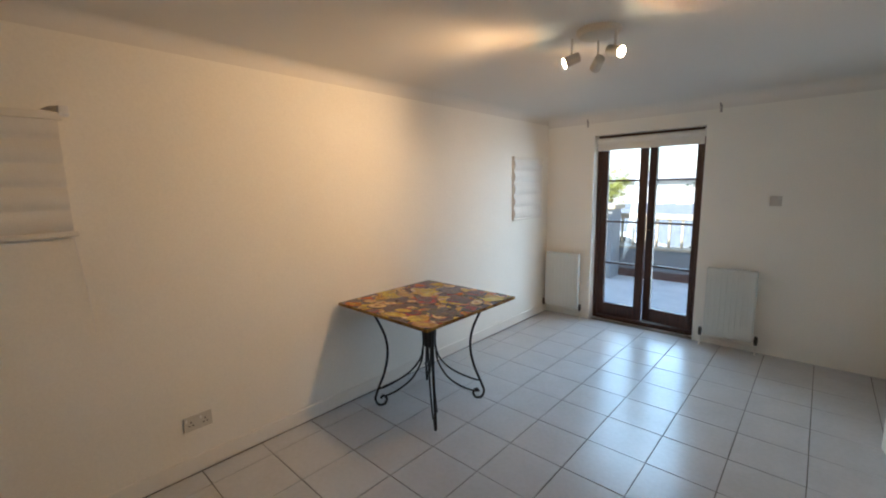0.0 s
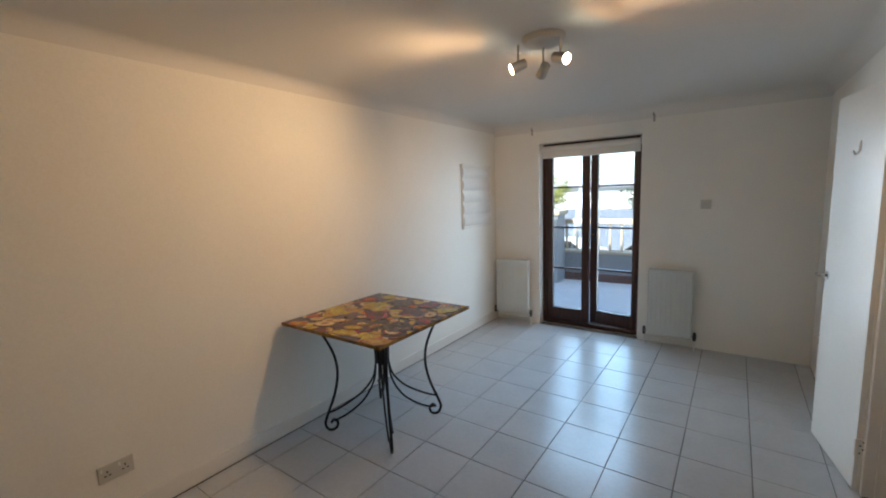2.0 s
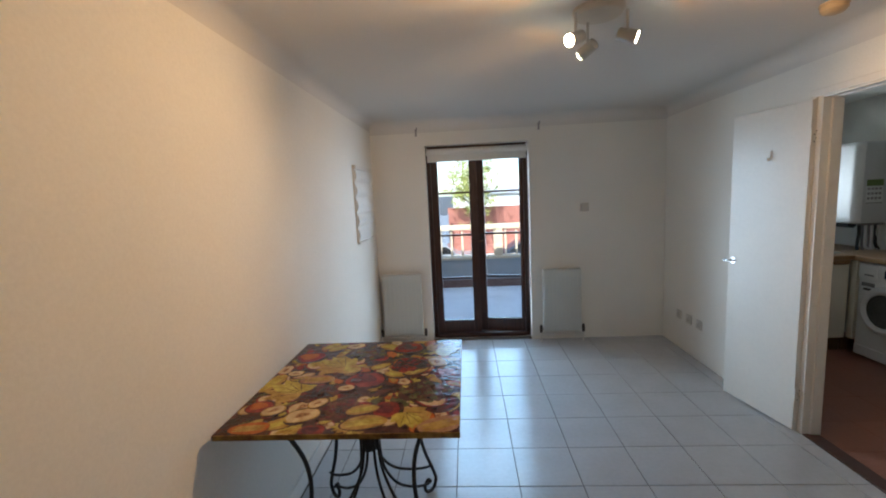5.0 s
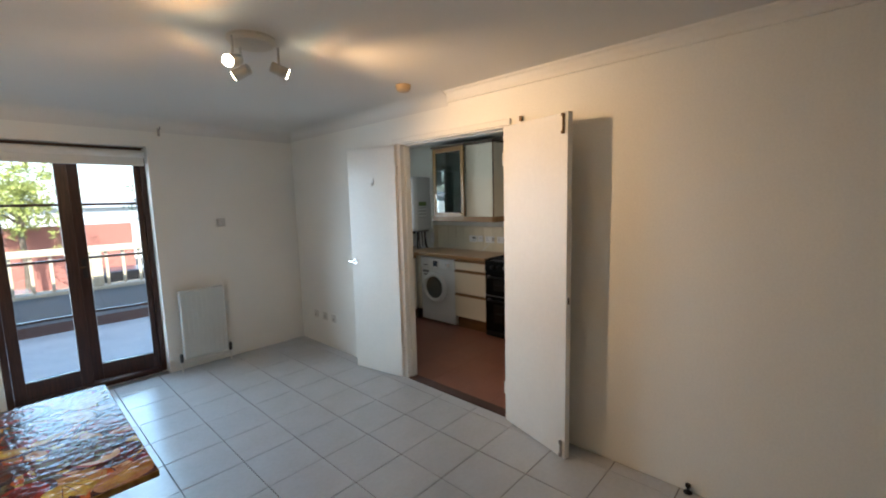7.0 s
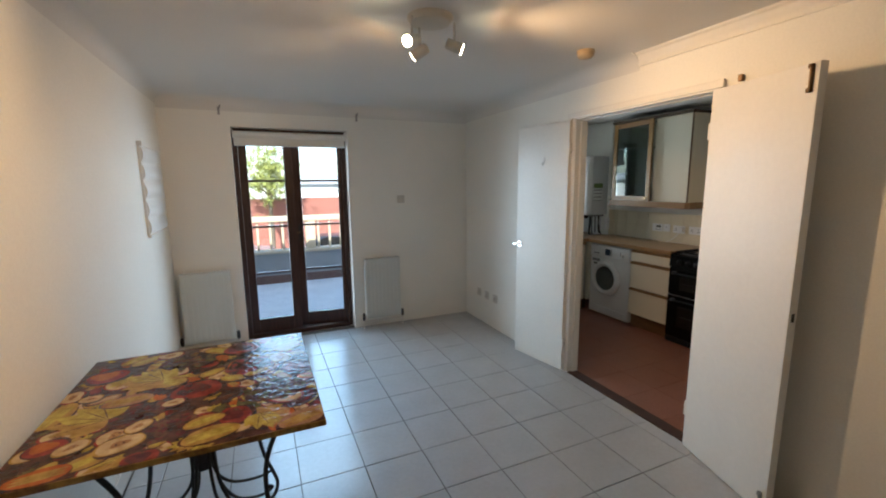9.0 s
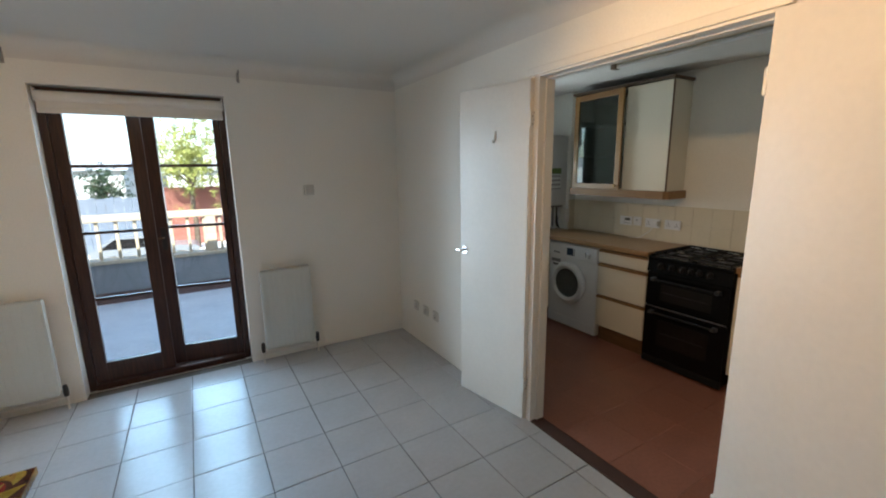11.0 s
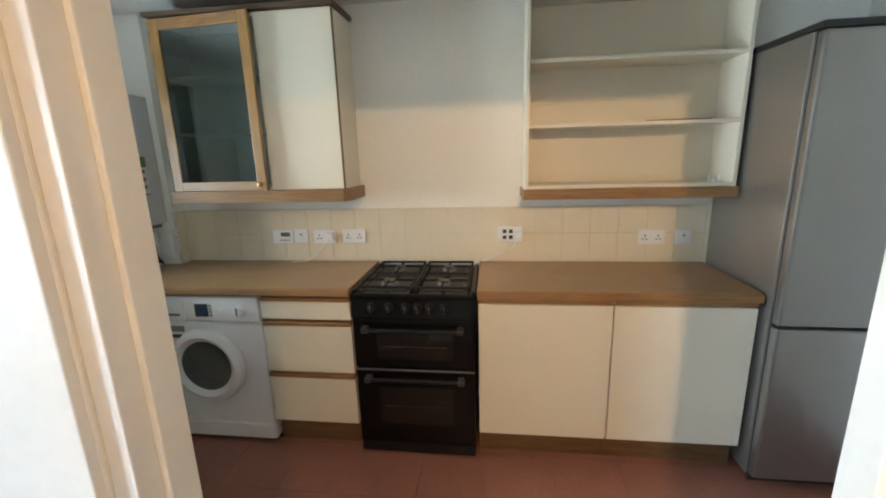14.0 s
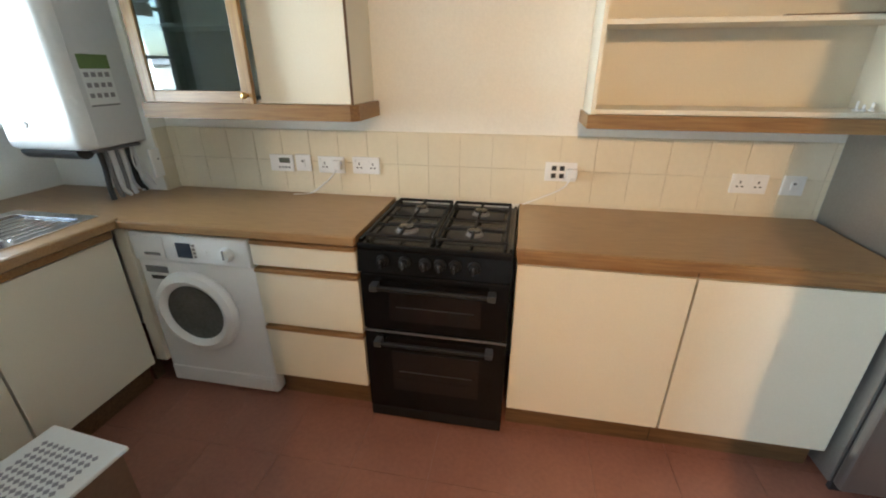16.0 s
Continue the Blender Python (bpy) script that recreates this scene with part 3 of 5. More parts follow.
    bm.to_mesh(me)
    bm.free()
    for m in PRINT:
        me.materials.append(m)
    ob = new("fruit_print", me)
    ob.parent = parent
    return tagged(ob, "glossy printed leaves, apples, gourds and berries")


def table():
    t = thing("bistro_table", (-2.235, 2.475, 0.0), "square table with a fruit-printed top on scrolled iron legs", "table")
    top = part("tabletop", box(-0.46, 0.455, -0.475, 0.475, 0.799, 0.82, 0.003), PRINTEDGE, t, "glossy dark brown top printed with fruits and leaves")
    fruit_print(top)
    part("top_frame", tube([(-0.33, -0.33, 0.783), (0.33, -0.33, 0.783), (0.33, 0.33, 0.783), (-0.33, 0.33, 0.783)], 0.011, 8, closed=True), IRON, t)
    part("collar", lathe([(0.0, 0.46), (0.038, 0.46), (0.045, 0.475), (0.045, 0.60), (0.038, 0.615), (0.0, 0.615)], 16), IRON, t, "ribbed black collar", True)
    for k in range(4):
        a = radians(49 + 90 * k)
        c, s = math.cos(a), math.sin(a)

        def at(pts, side=0.0):
            return [(r * c - side * s, r * s + side * c, z) for r, z in pts]

        outer = spline([(p[0], p[1], 0) for p in [(0.44, 0.775), (0.39, 0.70), (0.33, 0.56), (0.315, 0.42), (0.345, 0.27), (0.40, 0.13), (0.42, 0.06), (0.395, 0.014), (0.35, 0.02), (0.335, 0.06), (0.36, 0.085), (0.38, 0.065)]], 6)
        leg = part("leg", tube(at([(p.x, p.y) for p in outer]), 0.0095, 8), IRON, t, smooth=True)
        arch = spline([(p[0], p[1], 0) for p in [(0.44, 0.765), (0.34, 0.755), (0.22, 0.745), (0.11, 0.70), (0.055, 0.61), (0.045, 0.53), (0.05, 0.45), (0.075, 0.36), (0.15, 0.27), (0.26, 0.20), (0.36, 0.155), (0.40, 0.15)]], 6)
        part("arch", tube(at([(p.x, p.y) for p in arch], 0.012), 0.007, 8), IRON, leg, smooth=True)
        low = spline([(p[0], p[1], 0) for p in [(0.06, 0.74), (0.05, 0.60), (0.045, 0.47), (0.065, 0.33), (0.14, 0.20), (0.25, 0.115), (0.345, 0.075), (0.37, 0.085)]], 6)
        part("brace", tube(at([(p.x, p.y) for p in low], -0.012), 0.007, 8), IRON, leg, smooth=True)
    return t


table()


# ---- radiators ----
def radiator(at, width, ribs, label):
    t = thing("radiator", at, label, "radiator", "radiators beside the garden doors")
    z0, z1 = 0.12, 0.80
    panel = part("panel", box(-width / 2, width / 2, -0.012, 0.012, z0, z1, 0.008), RADW, t)
    n = ribs
    for k in range(n):
        x = -width / 2 + width * (k + 0.5) / n
        part("rib", box(x - width / n * 0.32, x + width / n * 0.32, -0.0155, -0.011, z0 + 0.03, z1 - 0.03, 0.002), RADW, panel)
    part("back_panel", box(-width / 2, width / 2, 0.03, 0.045, z0, z1, 0.006), RADW, t)
    part("top_grille", box(-width / 2, width / 2, -0.012, 0.045, z1, z1 + 0.008, 0.003), RADW, t)
    for s in (-1, 1):
        part("side_panel", box(s * width / 2 - 0.004, s * width / 2 + 0.004, -0.01, 0.045, z0 + 0.01, z1, 0.002), RADW, t)
        v = part("valve", lathe([(0.0, 0.10), (0.013, 0.10), (0.016, 0.12), (0.016, 0.17), (0.01, 0.185), (0.0, 0.185)], 14, "Z", (s * (width / 2 + 0.03), 0.012, 0.0)), MIDPL, t, smooth=True)
        part("pipe", tube([(s * (width / 2 + 0.03), 0.012, 0.0), (s * (width / 2 + 0.03), 0.012, 0.11)], 0.0075), GLOSSW, v, smooth=True)
        part("tail", tube([(s * (width / 2 + 0.03), 0.012, 0.14), (s * (width / 2 - 0.01), 0.012, 0.14)], 0.008), CHROME, v, smooth=True)
        part("bracket", box(s * width * 0.3 - 0.02, s * width * 0.3 + 0.02, 0.04, 0.098, 0.3, 0.5, 0.002), RADW, t)
    part("pipe", tube([(-width / 2 - 0.03, 0.03, 0.075), (width / 2 + 0.03, 0.03, 0.075)], 0.0075), GLOSSW, t, smooth=True)
    return t


radiator((-2.475, 5.10, 0.0), 0.43, 9, "low white ribbed panel radiator near the corner")
radiator((-0.715, 5.10, 0.0), 0.40, 9, "low white ribbed panel radiator by the thermostat")


# ---- roman blinds on the table wall ----
def roman_blind(y0, y1, z0, z1, label):
    t = thing("roman_blind", (XA, (y0 + y1) / 2, z0), label, "blind", "roman blinds on the table wall")
    w, h = (y1 - y0) / 2, z1 - z0
    part("headrail", box(0.0, 0.035, -w - 0.02, w + 0.02, h - 0.02, h + 0.015, 0.004), GLOSSW, t)
    part("side_trim", box(0.0, 0.018, -w - 0.012, -w, 0.0, h - 0.02, 0.003), GLOSSW, t)
    out = [(0.004, 0.0)]
    n = 5
    for k in range(n):
        a, b = h * k / n, h * (k + 1) / n
        for q in range(7):
            u = q / 6
            out.append((0.014 + 0.026 * math.sin(math.pi * u) * (1 - 0.5 * u), a + (b - a) * u * 0.97))
    out.append((0.004, h - 0.02))
    bm = bmesh.new()
    lo = [bm.verts.new((x, -w, z)) for x, z in out]
    hi = [bm.verts.new((x, w, z)) for x, z in out]
    for k in range(len(out)):
        j = (k + 1) % len(out)
        bm.faces.new((lo[k], lo[j], hi[j], hi[k]))
    bm.faces.new(lo)
    bm.faces.new(hi[::-1])
    bmesh.ops.recalc_face_normals(bm, faces=bm.faces[:])
    part("fabric", bm, BLINDW, t, smooth=True)
    part("bottom_rail", box(0.004, 0.03, -w - 0.015, w + 0.02, -0.02, 0.005, 0.006), GLOSSW, t)
    return t


roman_blind(4.39, 5.0, 1.265, 1.955, "white folded fabric blind with a scalloped edge near the corner")
rb = roman_blind(0.05, 0.61, 1.47, 2.0, "white folded fabric blind with a pull cord")
part("bracket", box(0.0, 0.04, 0.285, 0.325, 0.53, 0.575, 0.008), WHITEPL, rb)
part("pull_cord", tube([(0.02, 0.275, 0.0), (0.016, 0.30, -0.3), (0.012, 0.305, -0.50)], 0.0016, 6), WHITEPL, rb)


# ---- switches and sockets ----
def plate(name, at, w, h, facing, label, kind_="double", category="socket", group=""):
    """Wall plate; built facing -x, turned to face its room."""
    t = thing(name, at, label, category, group, {"-x": 0, "+x": 180, "-y": 90, "+y": -90}[facing])
    part("plate", box(-0.010, 0.0, -w / 2, w / 2, -h / 2, h / 2, 0.003), PLATEPL if facing != "-x" or at[0] < 1 else WHITEPL, t)
    xs = (-0.25, 0.25) if kind_ == "double" else (0.0,)
    for u in xs:
        y = u * w
        if kind_ in ("double", "single"):
            for dy, dz, a, b in ((0, 0.008, 0.003, 0.006), (-0.010, -0.012, 0.005, 0.003), (0.010, -0.012, 0.005, 0.003)):
                part("pin_hole", box(-0.0112, -0.009, y + dy - a, y + dy + a, dz - b, dz + b), DARKPL, t)
            part("rocker", box(-0.014, -0.009, y + 0.018, y + 0.029, 0.014, 0.032, 0.002), WHITEPL, t)
        elif kind_ == "switch":
            part("rocker", box(-0.015, -0.009, -0.012, 0.012, -0.02, 0.02, 0.003), WHITEPL, t)
            part("neon", box(-0.0165, -0.0145, -0.006, 0.006, 0.006, 0.014), DARKPL, t)
    return t


def plug(at, cable):
    t = thing("plug", at, "white mains plug with its cable", "plug")
    part("body", box(-0.03, 0.0, -0.024, 0.024, -0.022, 0.024, 0.006), WHITEPL, t)
    part("cable", tube(spline([Vector(c) - Vector(at) for c in cable]), 0.0035, 6), WHITEPL, t, smooth=True)


plate("wall_socket", (XA, 1.03, 0.31), 0.15, 0.088, "+x", "white double socket low on the table wall")
for y in (4.855, 4.67, 4.49):
    plate("wall_socket", (XR, y, 0.345), 0.088, 0.088, "-x", "white single outlet low on the wall", "single", group="outlets beside the kitchen door")
th = plate("thermostat", (-0.444, YN, 1.462), 0.088, 0.088, "-y", "white room thermostat on the wall", "blank", "thermostat")
part("dial", box(-0.030, -0.01, -0.036, 0.036, -0.036, 0.036, 0.008), PLATEPL, th)
for x, lean in ((-2.234, 0.012), (-0.921, 0.0)):
    t = thing("curtain_bracket", (x, YN, 2.34), "small dark metal curtain bracket", "bracket", "curtain brackets")
    part("back_plate", box(-0.010, 0.010, -0.006, 0.0, -0.035, 0.045, 0.002), STEEL, t)
    part("arm", tube([(0, -0.004, 0.02), (lean, -0.05, 0.022), (lean * 1.5, -0.062, 0.045)], 0.006, 8), GREYPL, t, smooth=True)
    part("screw", tube([(0, -0.004, -0.02), (0, -0.012, -0.02)], 0.004, 6), GREYPL, t)
t = thing("door_stop", (0.385, 0.975, 0.0), "small dark door stop on the floor by the wall", "door stop")
part("base", lathe([(0.0, 0.0), (0.022, 0.0), (0.022, 0.006), (0.008, 0.012), (0.008, 0.03), (0.014, 0.036), (0.014, 0.05), (0.0, 0.055)], 14), BLACKMAT, t, smooth=True)

# ---- ceiling light with three heads ----
FX, FY = -1.09, 2.665
t = thing("ceiling_spotlight", (FX, FY, ZC), "round cream ceiling plate with three lit warm spotlights", "ceiling light")
part("ceiling_plate", lathe([(0.0, 0.0), (0.115, 0.0), (0.115, -0.012), (0.10, -0.03), (0.0, -0.032)], 32), mat("cream_metal", (0.62, 0.58, 0.50), 0.4, vary=0.05), t)
HEADMETAL = mat("satin_head_metal", (0.58, 0.55, 0.50), 0.35, metal=0.6, vary=0.05)
HEADS = (((-0.12, -0.06, -0.14), (-0.80, -0.50, -0.36)), ((0.11, -0.05, -0.14), (0.94, -0.30, -0.36)), ((-0.03, 0.07, -0.15), (-0.60, 0.68, -0.38)))
for k, (at, way) in enumerate(HEADS):
    a, d = Vector(at), Vector(way).normalized()
    h = part("head", tube([a - d * 0.045, a - d * 0.04, a + d * 0.035, a + d * 0.04], [0.020, 0.027, 0.029, 0.030], 18), HEADMETAL, t, smooth=True)
    part("stem", tube([a, (a.x, a.y, -0.03)], 0.006, 8), HEADMETAL, h, smooth=True)
    part("bulb", tube([a + d * 0.0405, a + d * 0.044], 0.025, 18), BULB, h, "glowing warm bulb")
    s = Vector((FX, FY, ZC)) + a + d * 0.055
    spot_light("spot_beam", s, s + d, BEAMS[k], CONES[k], 1.0, (1.0, 0.57, 0.26), (0.07, 0.024, 0.07)[k])
    spot_light("spot_spill", s, s + d, SPILLS[k], 154, 0.3, (1.0, 0.38, 0.045), 0.024)

t = thing("smoke_alarm", (0.03, 2.79, ZC), "round yellowed plastic smoke alarm on the ceiling", "smoke alarm")
part("base", lathe([(0.0, 0.0), (0.055, 0.0), (0.057, -0.012), (0.0, -0.012)], 28), BEIGEPL, t, smooth=True)
part("cover", lathe([(0.0, -0.012), (0.052, -0.012), (0.052, -0.03), (0.040, -0.044), (0.02, -0.05), (0.0, -0.05)], 28), BEIGEPL, t, smooth=True)

# ---- kitchen: worktops and base units ----
ZW, XF = 0.935, 1.815          # worktop height, its front edge
YF0, YF1 = 0.885, 1.495        # fridge
YC0, YC1 = 2.795, 3.425        # cooker
YM0, YM1 = 3.935, 4.545        # washing machine


def worktop(name, outline, label):
    t = thing(name, (0, 0, 0), label, "worktop")
    part("top", prism(outline, ZW - 0.04, ZW), WORKTOP, t)
    return t


t = worktop("worktop", [(XF, YF1 + 0.012), (XK1, YF1 + 0.012), (XK1, YC0 - 0.006), (XF, YC0 - 0.006)], "brown wood-grain laminate worktop beside the fridge")
part("edge_strip", box(XF - 0.012, XF, YF1 + 0.012, YC0 - 0.006, ZW - 0.042, ZW - 0.001, 0.006), OAK, t, "rounded oak edge")
t = worktop("worktop", [(XF, YC1 + 0.006), (XK1, YC1 + 0.006), (XK1, 4.72), (2.28, 4.72), (2.28, YKN), (XN + 0.002, YKN), (XN + 0.002, 5.13), (1.19, 5.13), (1.80, 5.13), (1.80, 4.69), (1.19, 4.69), (1.19, 5.1299), (XN + 0.002, 5.1299), (XN + 0.002, 4.575), (XF + 0.02, 4.575), (XF, 4.56)], "brown wood-grain corner worktop round the sink")
part("edge_strip", box(XF - 0.012, XF, YC1 + 0.006, 4.563, ZW - 0.042, ZW - 0.001, 0.010, seg=4), WORKTOP, t, "rounded laminate edge")
part("edge_strip", box(XN + 0.002, XF, 4.563, 4.575, ZW - 0.042, ZW - 0.001, 0.010, seg=4), WORKTOP, t, "rounded laminate edge")


def cupboard(y0, y1, label):
    t = thing("base_cabinet", (0, (y0 + y1) / 2, 0), label, "cabinet", "cream base cabinets")
    w = (y1 - y0) / 2
    part("carcass", box(1.845, XK1 - 0.01, -w, w, 0.145, ZW - 0.041), CREAM, t)
    part("door", box(1.822, 1.843, -w + 0.002, w - 0.002, 0.145, 0.862, 0.002), CREAM, t)
    part("finger_rail", box(1.826, 1.845, -w, w, 0.866, ZW - 0.042, 0.003), OAK, t, "oak finger rail")
    part("plinth", box(1.885, 1.905, -w, w, 0.0, 0.145), PLINTH, t, "brown plinth")
    return t


cupboard(YF1 + 0.02, 2.142, "cream laminate base cabinet, closed door, beside the fridge")
cupboard(2.146, YC0 - 0.012, "cream laminate base cabinet, closed door, beside the cooker")

t = thing("drawer_unit", (0, 3.68, 0), "cream three-drawer unit with oak finger rails", "cabinet", "cream base cabinets")
w = 0.245
part("carcass", box(1.86, XK1 - 0.01, -w, w, 0.15, ZW - 0.041), CREAM, t)
part("plinth", box(1.885, 1.905, -w, w, 0.0, 0.15), PLINTH, t, "brown plinth")
for z0, z1 in ((0.762, 0.862), (0.460, 0.728), (0.158, 0.428)):
    d = part("drawer", box(1.824, 1.848, -w + 0.003, w - 0.003, z0, z1, 0.003), CREAM, t)
    part("finger_rail", box(1.816, 1.858, -w + 0.003, w - 0.003, z1, z1 + 0.02, 0.005), OAK, d, "oak finger rail")
    part("shadow_gap", box(1.85, 1.862, -w, w, z1 + 0.02, z1 + 0.034), OAK, d)

for x0, x1, label in ((1.245, 1.80, "cream laminate sink base cabinet with closed door"), (0.88, 1.24, "cream laminate sink base cabinet with closed door"), (XN + 0.005, 0.875, "cream laminate sink base cabinet with closed door")):
    t = thing("base_cabinet", ((x0 + x1) / 2, 0, 0), label, "cabinet", "cream base cabinets")
    w = (x1 - x0) / 2
    part("carcass", box(-w, w, 4.625, YKN, 0.145, 0.70), CREAM, t)
    part("door", box(-w + 0.002, w - 0.002, 4.60, 4.622, 0.145, 0.845, 0.002), CREAM, t)
    part("finger_rail", box(-w, w, 4.592, 4.622, 0.85, ZW - 0.042, 0.005), OAK, t, "oak finger rail")
    part("plinth", box(-w, w, 4.66, 4.68, 0.0, 0.145), PLINTH, t, "brown plinth")

t = thing("corner_post", (1.858, 4.58, 0.145), "cream laminate filler strip in the corner", "filler panel")
part("strip", box(-0.03, 0.025, -0.025, 0.04, 0.0, ZW - 0.19, 0.002), CREAM, t)
part("plinth", box(-0.03, 0.025, 0.08, 0.10, -0.145, 0.0), PLINTH, t)

# sink
t = thing("sink", (1.495, 4.905, ZW), "stainless steel inset sink with drainer and mixer tap", "sink")
bm = bmesh.new()
x0, x1, y0, y1 = -0.335, 0.335, -0.235, 0.235
box(x0, x1, y0, y0 + 0.05, -0.002, 0.006, 0.002, bm)
box(x0, x1, y1 - 0.06, y1, -0.002, 0.006, 0.002, bm)
box(x0, x0 + 0.05, y0 + 0.05, y1 - 0.06, -0.002, 0.006, 0.002, bm)
box(x1 - 0.05, x1, y0 + 0.05, y1 - 0.06, -0.002, 0.006, 0.002, bm)
part("rim", bm, CHROME, t)
bm = bmesh.new()
a, b, c, d, z = x0 + 0.05, 0.0, y0 + 0.05, y1 - 0.06, -0.16
box(a, b, c, d, z, z + 0.004, 0, bm)
box(a, a + 0.004, c, d, z, 0.0, 0, bm)
box(b - 0.004, b, c, d, z, 0.0, 0, bm)
box(a, b, c, c + 0.004, z, 0.0, 0, bm)
box(a, b, d - 0.004, d, z, 0.0, 0, bm)
drainer = part("drainer", box(b, x1 - 0.05, c, d, -0.012, -0.004, 0.002), CHROME, t, "ribbed steel drainer")
for k in range(7):
    y = c + 0.035 + 0.048 * k
    part("rib", box(b + 0.03, x1 - 0.07, y - 0.007, y + 0.007, -0.005, -0.001, 0.002), CHROME, drainer)
part("bowl", bm, CHROME, t)
tap = part("tap", lathe([(0.0, 0.006), (0.026, 0.006), (0.024, 0.03), (0.016, 0.05), (0.016, 0.12), (0.0, 0.12)], 16, "Z", (-0.1, 0.205, 0)), CHROME, t, "chrome mixer tap", True)
part("spout", tube(spline([(-0.1, 0.205, 0.11), (-0.1, 0.19, 0.20), (-0.1, 0.12, 0.235), (-0.1, 0.03, 0.20)]), 0.010), CHROME, tap, smooth=True)


# ---- washing machine ----
def washing_machine():
    t = thing("washing_machine", (1.84, (YM0 + YM1) / 2, 0.0), "white front-loading washing machine with a round glass door", "washing machine")
    w = (YM1 - YM0) / 2
    part("body", box(0.0, 0.53, -w, w, 0.02, 0.885, 0.012), WHITEEN, t)
    for s in (-1, 1):
        part("foot", lathe([(0.0, 0.0), (0.02, 0.0), (0.02, 0.02), (0.0, 0.02)], 12, "Z", (0.06, s * (w - 0.06), 0)), DARKPL, t)
    cp = part("control_panel", box(-0.014, 0.02, -w + 0.004, w - 0.004, 0.735, 0.878, 0.010), WHITEEN, t)
    part("display", box(-0.017, -0.012, -0.015, 0.062, 0.765, 0.838, 0.002), mat("blue_grey_display", (0.03, 0.045, 0.08), 0.15), cp, "dark blue display")
    for k in range(4):
        part("button", box(-0.017, -0.012, -0.036, -0.022, 0.768 + 0.018 * k, 0.780 + 0.018 * k, 0.002), GREYPL, cp)
    part("button", lathe([(0.0, -0.014), (0.010, -0.014), (0.009, -0.02), (0.0, -0.02)], 12, "X", (0, -0.085, 0.80)), WHITEPL, cp)
    kn = part("dial", lathe([(0.0, -0.012), (0.034, -0.012), (0.032, -0.02), (0.026, -0.042), (0.0, -0.044)], 24, "X", (0, -0.195, 0.80)), WHITEPL, cp, "white programme dial", True)
    part("pointer", box(-0.046, -0.040, -0.199, -0.191, 0.785, 0.828, 0.002), GREYPL, kn)
    dr = part("detergent_drawer", box(-0.019, -0.012, 0.125, 0.285, 0.752, 0.862, 0.004), WHITEEN, cp)
    part("pull", box(-0.0205, -0.018, 0.15, 0.235, 0.768, 0.782, 0.002), GREYPL, dr)
    ring = part("door_ring", lathe([(0.142, -0.002), (0.205, -0.002), (0.214, -0.02), (0.204, -0.046), (0.175, -0.058), (0.147, -0.040), (0.141, -0.004)], 48, "X", (0, 0.03, 0.485)), WHITEPL, t, "white plastic porthole ring", True)
    part("porthole", lathe([(0.0, -0.012), (0.06, -0.015), (0.10, -0.020), (0.13, -0.028), (0.145, -0.038), (0.145, -0.003), (0.0, -0.003)], 48, "X", (0, 0.03, 0.485)), mat("porthole_glass", (0.10, 0.105, 0.10), 0.12, vary=0.3, bump=0), ring, "dark glass porthole", True)
    part("door_latch", box(-0.050, -0.035, -0.165, -0.135, 0.45, 0.52, 0.005), WHITEPL, ring)
    part("sticker", box(-0.0016, 0.001, 0.155, 0.275, 0.668, 0.702, 0.0005), GREYPL, t, "dark grey energy sticker")
    part("sticker", box(-0.0016, 0.001, 0.175, 0.255, 0.632, 0.652, 0.0005), DARKPL, t)
    part("kick_panel", box(-0.006, 0.01, -w + 0.006, w - 0.006, 0.025, 0.115, 0.004), WHITEEN, t)
    part("filter_flap", box(-0.009, -0.005, -w + 0.03, -w + 0.15, 0.035, 0.105, 0.002), WHITEEN, t)


washing_machine()


